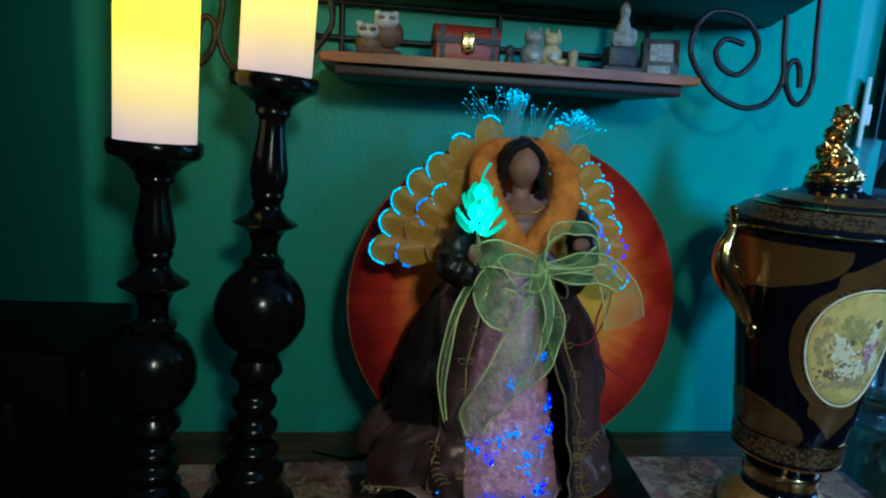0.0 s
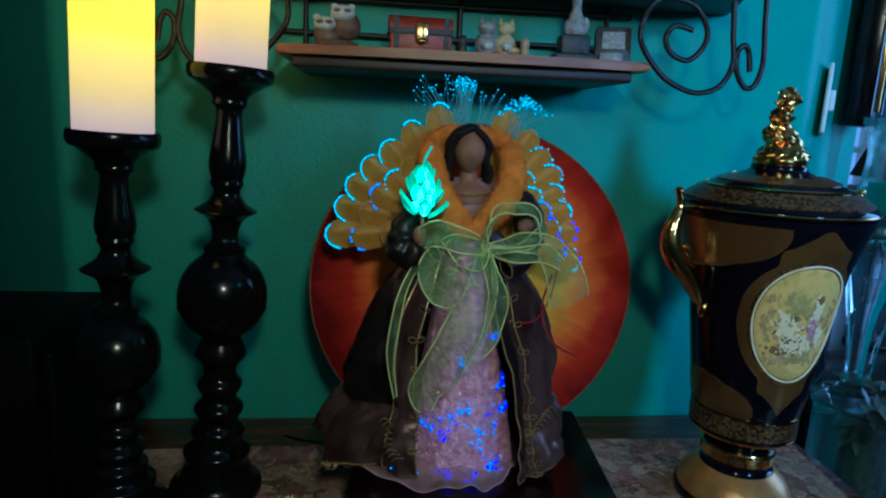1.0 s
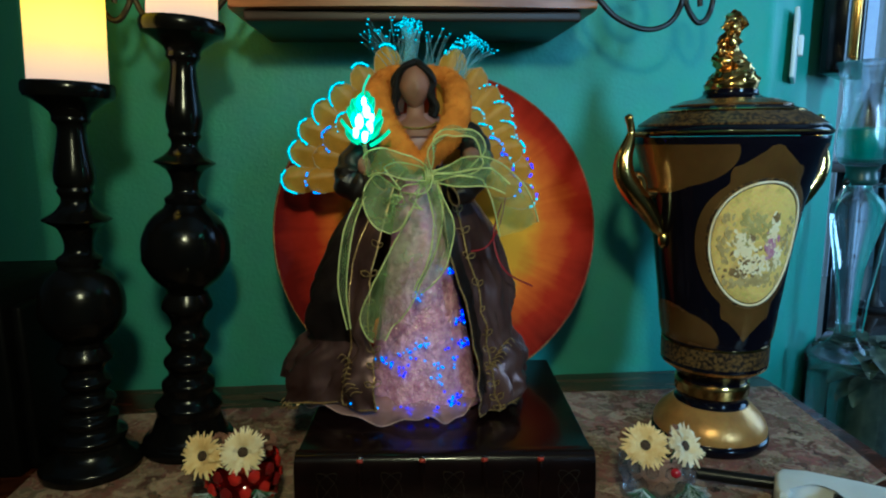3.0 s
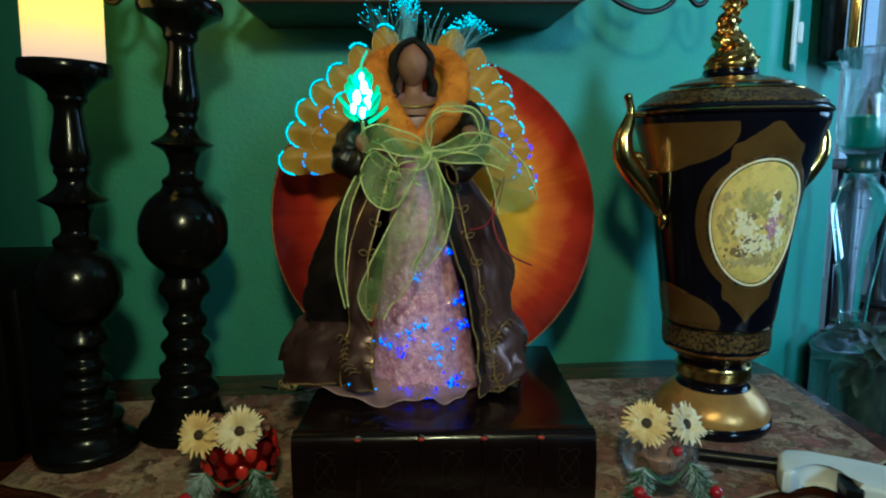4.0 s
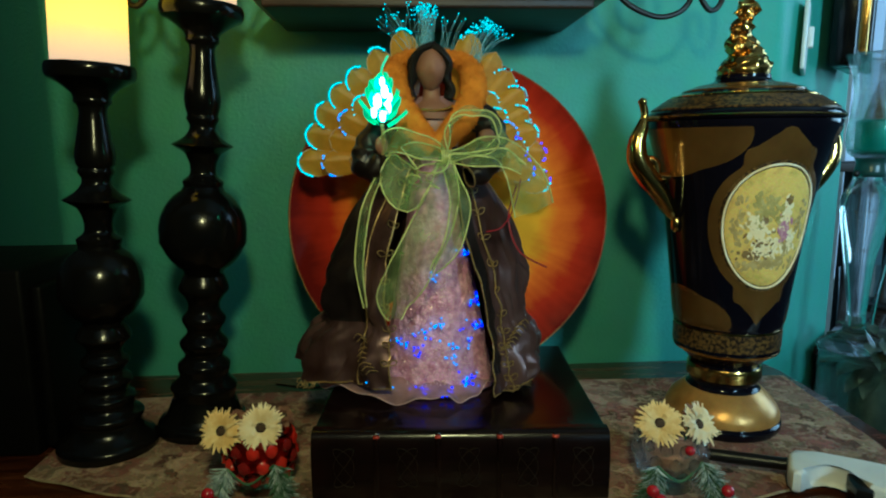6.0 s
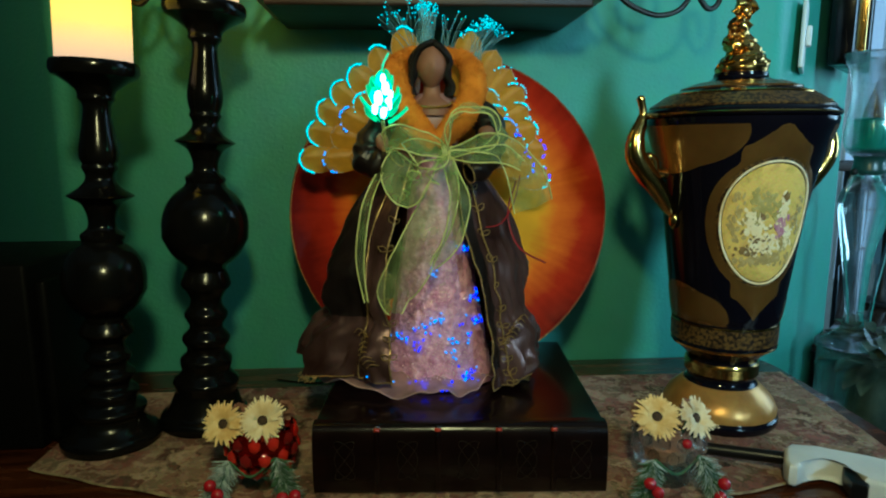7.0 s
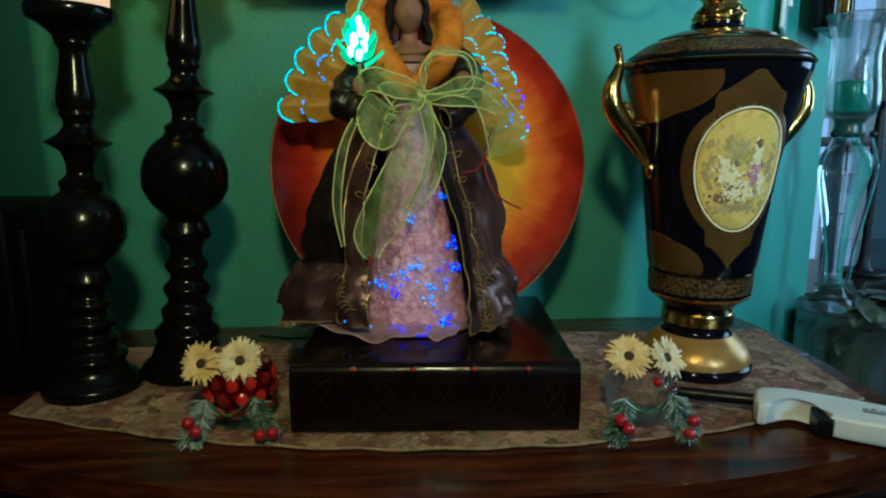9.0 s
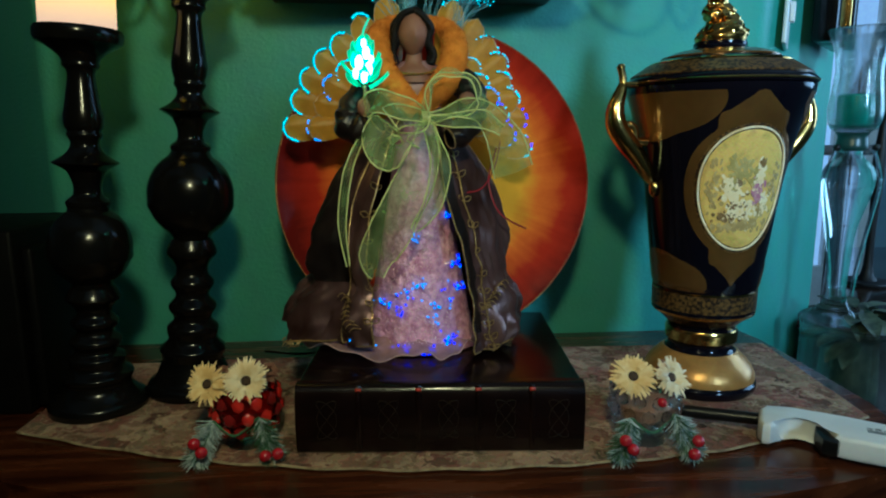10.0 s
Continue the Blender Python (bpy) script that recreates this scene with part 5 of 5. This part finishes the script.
red_chest()
bm = B()
for x, k, mi in ((-0.009, 1.0, 0), (0.011, 0.95, 1)):
    ball(bm, (x, 0, 0.016), 0.0135 * k, mi, 3, (0.9, 0.8, 1.2))
    ball(bm, (x, -0.003, 0.036), 0.0098 * k, mi, 3, (1, 0.9, 0.9))
    for s in (-1, 1):
        lathe(bm, [(0.0034, 0), (0.0003, 0.0085)], 8, Matrix.Translation((x + s * 0.006, -0.002, 0.041)), mi)
    ball(bm, (x, -0.010, 0.014), 0.006, 2, 2)
box(bm, -0.026, 0.026, -0.014, 0.014, 0, 0.005, 0.0015, 2, 3)
ball(bm, (0.020, -0.008, 0.009), 0.007, 1, 2, (1.3, 1, 0.7))
solid("cat_figurine", bm, [GREYCLAY, YELLOWCLAY, WHITECLAY, REDBOX], pose(0.176, 0.818, ST) @ Matrix.Diagonal((1, 1, 0.82, 1)), "resin figurine of a grey and a yellow cat", "figurine")
for x, y in ((0.140, 0.800), (0.204, 0.797)):
    bm = lathe(B(), smooth_profile([(0.0045, 0), (0.005, 0.002), (0.0042, 0.009), (0.0048, 0.012), (0.0046, 0.0165), (0.0025, 0.019)], 3), 20)
    solid("thimble", bm, TAN if x > 0.2 else DARKCLAY, pose(x, y, ST), "tiny painted pot-shaped ornament on the shelf", "ornament", "tiny ornaments")
bm = B()
box(bm, -0.022, 0.022, -0.015, 0.015, 0, 0.008, 0.002)
box(bm, -0.016, 0.016, -0.011, 0.011, 0.008, 0.028, 0.003)
lathe(bm, smooth_profile([(0.010, 0.028), (0.012, 0.034), (0.008, 0.046), (0.0045, 0.056), (0.0055, 0.062), (0.004, 0.069), (0.0005, 0.073)], 3), 20, Matrix.Translation((0, -0.002, 0)), 1)
ball(bm, (0.009, -0.006, 0.038), 0.006, 1, 2, (0.8, 0.8, 1.5))
ball(bm, (-0.009, -0.005, 0.035), 0.0055, 1, 2, (0.8, 0.8, 1.4))
solid("stone_figurine", bm, [DARKCLAY, GREYCLAY], pose(0.262, 0.822, ST), "dark pedestal with a plain grey upright figurine", "figurine")


def tiny_frame():
    t = thing("mini_box", pose(0.304, 0.818, ST, -8, 0, -14), "small black tilted stand holding a grey pane", "ornament")
    part("case", box(B(), -0.019, 0.019, -0.008, 0.012, 0.001, 0.038, 0.002), DARKCLAY, t)
    part("pane", box(B(), -0.012, 0.012, -0.0098, -0.0083, 0.014, 0.032, 0.0005), GREYCLAY, t, "pale grey pane")
    part("foot", box(B(), -0.014, 0.010, -0.013, -0.0083, 0.001, 0.010, 0.002), GREYCLAY, t)
    return t


tiny_frame()


# ---- black loudspeaker ----
def loudspeaker():
    t = thing("loudspeaker", pose(-0.345, 0.80, T), "black box loudspeaker standing beside the candlesticks", "speaker")
    part("cabinet", box(B(), -0.09, 0.098, -0.10, 0.06, 0.0, 0.186, 0.004, 3), BLACKBOX, t)
    part("grille", box(B(), -0.085, 0.062, -0.118, -0.101, 0.008, 0.150, 0.006, 3), BLACKBOX, t)
    part("side_panel", box(B(), 0.0985, 0.110, -0.09, 0.05, 0.004, 0.168, 0.004, 3), BLACKBOX, t)
    return t


loudspeaker()
bm = B()
tube(bm, curve([(-0.05, 0.86, TC + 0.002), (-0.01, 0.84, TC + 0.004), (0.03, 0.845, TC + 0.002), (0.06, 0.80, TC + 0.003), (0.075, 0.775, TC + 0.03)], 6), 0.0014, 6)
solid("cable", bm, BLACKBOX, Matrix(), "thin black cable running over the runner", "cable")


# ---- votive holders with straw flowers and holly ----
def flower(name, parent, m, petal, r, seed):
    f = part(name, lathe(B(), smooth_profile([(0.0008, -0.001), (0.0035, 0.0), (0.0044, 0.0012), (0.0030, 0.0026), (0.0004, 0.0030)], 3), 16), SEED, parent, "dark seed head", m)
    rr = random.Random(seed)
    bm = B()
    for layer in (0, 1):
        n = 46
        for i in range(n):
            a = 2 * math.pi * (i + 0.5 * layer + rr.uniform(-0.2, 0.2)) / n
            ln = r * rr.uniform(0.80, 1.08) * (1 - 0.14 * layer)
            d, e = Vector((math.cos(a), math.sin(a), 0)), Vector((-math.sin(a), math.cos(a), 0))
            w = 0.0014
            lift = rr.uniform(-0.003, 0.005) + 0.002 * layer
            rows = [[d * 0.003 + e * -w * 0.6 + Vector((0, 0, 0.0005)), d * 0.003 + e * w * 0.6 + Vector((0, 0, 0.0005))], [d * ln * 0.55 - e * w * 1.25 + Vector((0, 0, lift * 0.7 + 0.0012)), d * ln * 0.55 + e * w * 1.25 + Vector((0, 0, lift * 0.7 + 0.0012))], [d * ln - e * w * 0.35 + Vector((0, 0, lift)), d * ln + e * w * 0.35 + Vector((0, 0, lift))]]
            sheet(bm, rows, 0)
    part("petals", bm, petal, f, "straw-coloured dried petals")
    return f


def sprig(parent, base, tip, needles, frost, seed, berries):
    rr = random.Random(seed)
    base, tip = Vector(base), Vector(tip)
    s = part("sprig", tube(B(), [base, base.lerp(tip, 0.5) + Vector((0, -0.002, 0.001)), tip], 0.0009, 6), NEEDLE, parent, "frosted holly and pine sprig" if frost else "green pine sprig")
    bm = B()
    d = (tip - base).normalized()
    for i in range(needles):
        p = base.lerp(tip, rr.random() ** 0.8)
        o = Vector((rr.gauss(0, 1), rr.gauss(0, 1), rr.gauss(0, 1)))
        o = (o - d * o.dot(d) * 0.9 + d * 0.9).normalized()
        q = p + o * rr.uniform(0.007, 0.016)
        w = o.cross(Vector((rr.gauss(0, 1), rr.gauss(0, 1), rr.gauss(0, 1)))).normalized() * 0.0007
        f = bm.faces.new([bm.verts.new(v) for v in (p - w, p + w, q + w * 0.3, q - w * 0.3)])
        f.material_index = 1 if rr.random() < frost else 0
    part("needles", bm, [NEEDLE, FROST], s)
    for b in berries:
        part("berry", ball(B(), (0, 0, 0), 0.0052, 0, 2), BERRY, s, "glossy red berry", Matrix.Translation((b[0], b[1] - 0.007, b[2] + 0.003)))
    return s


def votive(x, y, glassmat, gem, wax, label, fl, seed, frost):
    t = thing("votive_holder", pose(x, y, TC), label, "candle holder", "pair of votive holders")
    part("foot", lathe(B(), smooth_profile([(0.018, 0), (0.019, 0.002), (0.012, 0.004), (0.008, 0.006), (0.009, 0.009)], 3), 32), CLEARGLASS, t, "clear glass foot")
    cup = part("cup", lathe(B(), smooth_profile([(0.009, 0.0092), (0.022, 0.014), (0.0285, 0.025), (0.0298, 0.038), (0.0275, 0.052), (0.0255, 0.0525), (0.026, 0.040), (0.024, 0.028), (0.018, 0.021), (0.004, 0.017)], 3), 36), glassmat, t)
    for row, (z, r) in enumerate(((0.0200, 0.0262), (0.0325, 0.0298), (0.0450, 0.0288))):
        for i in range(12):
            a = 2 * math.pi * (i + 0.5 * row) / 12
            part("gem", ball(B(), (0, 0, 0), 0.0064, 0, 1, (0.55, 0.95, 1.0)), gem if (i + row) % 3 or gem is CLEARGEM else REDDEEP, cup, m=Matrix.Translation((r * math.cos(a), r * math.sin(a), z)) @ Matrix.Rotation(a, 4, "Z"))
    part("wax", lathe(B(), smooth_profile([(0.010, 0.0188), (0.019, 0.023), (0.0225, 0.032), (0.0225, 0.036), (0.002, 0.035)], 3), 28), wax, t)
    part("wire", tube(B(), curve([(-0.02, -0.004, 0.050), (-0.012, -0.018, 0.054), (0.006, -0.02, 0.056), (0.022, -0.008, 0.052)], 5), 0.0012, 6), IRON, t)
    for i, (fx, fz, r, tilt, turn, petal) in enumerate(fl):
        flower("flower", t, Matrix.Translation((fx, -0.021, fz)) @ Matrix.Rotation(radians(turn), 4, "Z") @ Matrix.Rotation(radians(tilt), 4, "X"), petal, r, seed + i)
        part("flower_stem", tube(B(), curve([(fx, -0.020, fz), (fx * 0.8, -0.017, fz - 0.008), (fx * 0.6, -0.012, 0.053)], 4), 0.001, 6), NEEDLE, t)
    for i, (fx, fy, fz) in enumerate(((-0.006, 0.008, 0.060), (0.020, 0.004, 0.062), (-0.022, 0.010, 0.058))):
        flower("dried_flower", t, Matrix.Translation((fx, fy, fz)) @ Matrix.Rotation(radians(35), 4, "X"), BROWNPETAL, 0.0095, seed + 20 + i)
        part("flower_stem", tube(B(), [(fx, fy, fz), (fx * 0.7, fy, 0.036)], 0.001, 6), NEEDLE, t)
    sprig(t, (-0.022, -0.026, 0.032), (-0.034, -0.038, 0.003), 1100, frost[0], seed + 5, ((-0.033, -0.038, 0.018), (-0.027, -0.040, 0.011)))
    sprig(t, (0.016, -0.026, 0.034), (0.028, -0.036, 0.006), 1000, frost[1], seed + 6, ((0.024, -0.038, 0.005), (0.034, -0.037, 0.006)) if gem is not CLEARGEM else ((0.030, -0.036, 0.014), (0.026, -0.039, 0.004)))
    part("sprig_stem", tube(B(), curve([(-0.022, -0.026, 0.032), (-0.004, -0.031, 0.020), (0.016, -0.026, 0.034)], 5), 0.001, 6), NEEDLE, t)
    return t


BROWNPETAL = mat("brown_petal", (0.26, 0.12, 0.07), (0.14, 0.055, 0.035), rough=0.7, scale=150)
REDGEM = mat("red_gem", (0.62, 0.03, 0.012), (0.42, 0.015, 0.008), rough=0.1, coat=0.7, scale=80)
REDDEEP = mat("deep_red_gem", (0.22, 0.012, 0.01), rough=0.12, coat=0.6)
CLEARGEM = glass("clear_gem", (0.92, 0.93, 0.88), 0.05, clear=0.4)
votive(-0.016, 0.620, REDGLASS, REDGEM, WAX, "red beaded glass votive holder with straw flowers and holly", ((-0.026, 0.063, 0.019, 62, -14, CREAM), (0.006, 0.065, 0.0195, 70, 6, IVORY)), 21, (0.9, 0.4))
votive(0.3385, 0.597, SMOKEGLASS, CLEARGEM, WAX, "clear glass votive holder with straw flowers and holly", ((-0.020, 0.067, 0.0195, 52, -16, CREAM), (0.013, 0.065, 0.0185, 60, 26, IVORY)), 41, (0.45, 0.6))
bm = ball(B(), (0, 0, 0), 0.0042)
solid("red_bead", bm, BERRY, pose(0.3405, 0.5650, TC + 0.0475), "small red bead on the clear votive holder", "bead")


# ---- utility lighter ----
def lighter():
    t = thing("lighter", pose(0.448, 0.592, TC + 0.001, 0, 0, -33), "white plastic utility lighter with a black barrel on the table", "lighter")
    o = [(0.0, 0.024), (0.02, 0.027), (0.06, 0.028), (0.16, 0.024), (0.16, -0.020), (0.062, -0.020), (0.054, -0.018), (0.050, -0.006), (0.044, 0.004), (0.034, 0.009), (0.022, 0.008), (0.013, 0.000), (0.010, -0.016), (0.006, -0.022), (0.0, -0.022), (-0.004, -0.014), (-0.005, 0.012)]
    part("body", prism(B(), o, 0.0, 0.020, 0.004, 3), WHITEPLASTIC, t)
    part("trigger", prism(B(), [(0.047, 0.003), (0.053, -0.006), (0.0575, -0.020), (0.056, -0.026), (0.045, -0.024), (0.040, -0.010), (0.040, 0.004)], 0.003, 0.017, 0.002, 2), BLACKMETAL, t, "black trigger")
    part("barrel", tube(B(), [(-0.004, 0.008, 0.011), (-0.045, 0.004, 0.009), (-0.11, -0.002, 0.006)], 0.0058, 14), BLACKMETAL, t, "black metal barrel")
    for i in range(4):
        part("print_mark", box(B(), 0.078 + 0.006 * i, 0.0825 + 0.006 * i, 0.008, 0.010 + 0.002 * (i % 2), 0.0200, 0.0203), GREYPRINT, t)
    part("print_mark", box(B(), 0.078, 0.101, 0.001, 0.006, 0.0200, 0.0203), GREYPRINT, t)
    return t


lighter()

# ---- beyond the wall's end ----
def switch_plate():
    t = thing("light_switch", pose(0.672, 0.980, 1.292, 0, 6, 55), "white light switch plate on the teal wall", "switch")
    part("cover", box(B(), -0.026, 0.026, -0.006, 0.0, -0.047, 0.047, 0.002, 3), WHITEPLASTIC, t)
    part("rocker", box(B(), -0.006, 0.006, -0.013, -0.0062, -0.014, 0.014, 0.002, 2), WHITEPLASTIC, t)
    return t


switch_plate()
side = thing("side_table", pose(0, 0, 0), "dark wooden side table in the next room", "table")
part("tabletop", box(B(), 0.71, 1.20, 0.84, 1.095, 0.600, 0.6345, 0.006, 2), DARKSHELF, side)
for x, y in ((0.74, 0.87), (1.17, 0.87), (0.74, 1.065), (1.17, 1.065)):
    part("leg", box(B(), x - 0.018, x + 0.018, y - 0.018, y + 0.018, 0, 0.5995, 0.003), DARKSHELF, side)


def sideboard():
    """A dark cabinet whose glossy top runs back along the angled wall."""
    t = thing("cabinet", pose(0, 0, 0), "dark wooden cabinet with a glossy top along the angled wall", "cabinet")
    plan = [(0.822, 1.112), (1.26, 1.112), (1.76, 1.80), (1.36, 1.80), (0.945, 1.222)]
    part("top", prism(B(), plan, 0.782, 0.800, 0.004, 2), GLOSSDARK, t, "glossy dark top")
    inner = [(0.835, 1.122), (1.25, 1.122), (1.73, 1.79), (1.37, 1.79), (0.955, 1.222)]
    part("body", prism(B(), inner, 0.0, 0.7815), DARKSHELF, t)
    for x in (0.845, 1.05):
        door = part("door", box(B(), x, x + 0.195, 1.108, 1.1215, 0.06, 0.765, 0.003), DARKSHELF, t)
        part("knob", ball(B(), (x + 0.175, 1.102, 0.45), 0.009), IRON, door)
    return t


GLOSSDARK = mat("glossy_dark_wood", (0.02, 0.012, 0.008), (0.04, 0.022, 0.014), rough=0.12, scale=12, coat=0.4)
sideboard()


# added door: its glowing pane stands for a bright pale strip of lit wall
def added_glow_door():
    t = thing("glow_door_1", pose(2.32, 3.2, 0), "added glazed door whose glow stands for a bright strip beyond", "door", kind="structure")
    for x0, x1, z0, z1 in ((-0.22, -0.17, 0.0, 2.0), (0.17, 0.22, 0.0, 2.0), (-0.169, 0.169, 1.92, 2.0), (-0.169, 0.169, 0.0, 0.45), (-0.012, 0.012, 0.451, 1.919), (-0.169, -0.013, 1.17, 1.20), (0.013, 0.169, 1.17, 1.20)):
        part("frame", box(B(), x0, x1, -0.045, -0.001, z0, z1, 0.004, 2), WHITEPLASTIC, t)
    part("pane", box(B(), -0.168, 0.168, -0.018, -0.010, 0.452, 1.918), STRIPGLOW, t, "glowing pane added as the bright strip")
    return t


# emission that gives the added pane its brightness
STRIPGLOW = glow("bright_strip_glow", (0.45, 0.72, 1.0), 0.55, (0.3, 0.4, 0.5))
added_glow_door()


def far_shelf():
    t = thing("wall_shelf", pose(1.62, 2.05, 1.06), "plain dark wooden shelf with a tan bracket in the room beyond", "shelf")
    part("board", box(B(), -0.42, 0.55, -0.10, 0.10, 0.0, 0.028, 0.004, 2), DARKSHELF, t)
    for x in (-0.36, 0.48):
        bm = B()
        prism(bm, [(-0.09, 0.0), (0.09, 0.0), (0.09, 0.19)], -0.012, 0.012)
        part("bracket", bm, TANWOOD, t, "tan wooden bracket", Matrix.Translation((x, 0, 0.0285)) @ Matrix.Rotation(radians(90), 4, "Z") @ Matrix.Rotation(radians(90), 4, "X"))
    part("post", box(B(), -0.02, 0.02, 0.06, 0.098, -1.06, -0.0005, 0.003), DARKSHELF, t)
    part("post", box(B(), 0.45, 0.49, 0.06, 0.098, -1.06, -0.0005, 0.003), DARKSHELF, t)
    return t


TANWOOD = mat("tan_wood", (0.30, 0.20, 0.11), (0.22, 0.14, 0.07), rough=0.5, scale=20, stretch=(1, 8, 8))
far_shelf()


def storage_jar():
    t = thing("glass_jar", pose(0.842, 0.99, 0.635) @ Matrix.Scale(0.89, 4), "large clear glass jar holding dark dried leaves", "jar")
    part("glass", lathe(B(), smooth_profile([(0.080, 0.0), (0.088, 0.006), (0.090, 0.10), (0.090, 0.205), (0.094, 0.215), (0.095, 0.222), (0.090, 0.224), (0.086, 0.21), (0.085, 0.10), (0.083, 0.012), (0.01, 0.008)], 3), 56), CLEARGLASS, t)
    rr = random.Random(5)
    for i in range(34):
        a, h = rr.uniform(0, 6.28), rr.uniform(0.185, 0.245)
        d = Vector((math.cos(a), math.sin(a), rr.uniform(-0.2, 0.5))).normalized()
        e = d.cross(Vector((0, 0, 1))).normalized()
        c = Vector((0.02 * math.cos(a), 0.02 * math.sin(a), h))
        bm = B()
        rows = []
        for u in range(6):
            f = u / 5
            w = 0.016 * math.sin(math.pi * (0.08 + 0.86 * f))
            rows.append([c + d * 0.075 * f + e * w * q + Vector((0, 0, 0.004 * q * q - 0.02 * f * f)) for q in (-1, 0, 1)])
        sheet(bm, rows, 0)
        part("leaf", bm, LEAF, t)
    part("stem_bundle", lathe(B(), smooth_profile([(0.03, 0.010), (0.04, 0.08), (0.035, 0.19)], 4), 14), LEAF, t)
    return t


LEAF = mat("dried_leaf", (0.02, 0.035, 0.02), (0.10, 0.12, 0.07), rough=0.5, scale=60, bump=0.3)
storage_jar()


def hurricane_lamp():
    t = thing("oil_lamp", pose(0.799, 0.99, 0.8355) @ Matrix.Scale(0.89, 4), "clear glass hurricane lamp with a flared chimney", "lamp")
    part("foot", lathe(B(), smooth_profile([(0.050, 0.0), (0.048, 0.006), (0.030, 0.020), (0.018, 0.036), (0.014, 0.060)], 4), 44), CLEARGLASS, t, "flared pale green glass foot")
    part("font", lathe(B(), smooth_profile([(0.014, 0.0602), (0.016, 0.10), (0.020, 0.16), (0.034, 0.215), (0.040, 0.245), (0.036, 0.268), (0.020, 0.285), (0.017, 0.295)], 4), 44), CLEARGLASS, t)
    for s in (-1, 1):
        part("arm", tube(B(), curve([(s * 0.017, -0.01, 0.292), (s * 0.032, -0.01, 0.296), (s * 0.036, -0.01, 0.290), (s * 0.046, -0.01, 0.262), (s * 0.050, -0.01, 0.235), (s * 0.040, -0.01, 0.18), (s * 0.026, -0.01, 0.10), (s * 0.020, -0.01, 0.045)], 6), 0.0035, 8), CLEARGLASS, t)
        part("bead", ball(B(), (s * 0.034, -0.012, 0.301), 0.006), IRON, t)
    part("collar", lathe(B(), smooth_profile([(0.018, 0.2952), (0.024, 0.300), (0.022, 0.318), (0.026, 0.326)], 3), 36), GREENDARK, t, "dark green collar")
    part("chimney", lathe(B(), smooth_profile([(0.024, 0.3262), (0.036, 0.335), (0.041, 0.36), (0.037, 0.40), (0.035, 0.43), (0.040, 0.465), (0.050, 0.488), (0.0485, 0.489), (0.0385, 0.465), (0.0335, 0.43), (0.0355, 0.40), (0.0395, 0.36), (0.034, 0.337), (0.010, 0.330)], 4), 56), CLEARGLASS, t)
    part("candle", lathe(B(), [(0.0255, 0.334), (0.027, 0.336), (0.027, 0.385), (0.024, 0.388), (0.003, 0.386)], 28), GREENWAX, t, "teal candle inside the chimney")
    return t


GREENDARK = mat("dark_green_glaze", (0.02, 0.06, 0.05), rough=0.3, scale=60)
hurricane_lamp()


def wall_frame():
    t = thing("picture_frame", pose(0.805, 1.092, 1.46, 0, 0, 45), "dark picture frame with a gilt inner edge on the wall", "picture frame")
    for x0, x1, z0, z1 in ((-0.08, -0.055, -0.20, 0.20), (0.055, 0.08, -0.20, 0.20), (-0.0545, 0.0545, -0.20, -0.175), (-0.0545, 0.0545, 0.175, 0.20)):
        part("moulding", box(B(), x0, x1, -0.034, -0.001, z0, z1, 0.004, 2), BLACKWOOD, t)
    for x0, x1, z0, z1 in ((-0.0545, -0.046, -0.1745, 0.1745), (0.046, 0.0545, -0.1745, 0.1745)):
        part("gilt_edge", box(B(), x0, x1, -0.030, -0.004, z0, z1, 0.002, 2), GOLD, t)
    part("backing", box(B(), -0.0455, 0.0455, -0.012, -0.001, -0.174, 0.174), GREYBLUE, t)
    return t


wall_frame()
bm = B()
lathe(bm, smooth_profile([(0.13, 0.0), (0.128, 0.004), (0.075, 0.14), (0.073, 0.142), (0.126, 0.003)], 3), 44, cap=False)
shade = thing("table_lamp", pose(1.14, 1.36, 0.8005) @ Matrix.Scale(0.66, 4), "table lamp with a brown cloth shade on the cabinet", "lamp")
part("shade", bm, mat("brown_shade", (0.16, 0.10, 0.05), rough=0.8, scale=90), shade, "tapered brown cloth shade", Matrix.Translation((0, 0, 0.56)))
part("stand", lathe(B(), smooth_profile([(0.07, 0), (0.07, 0.012), (0.02, 0.03), (0.012, 0.2), (0.02, 0.4), (0.008, 0.56), (0.006, 0.69)], 4), 28), IRON, shade)
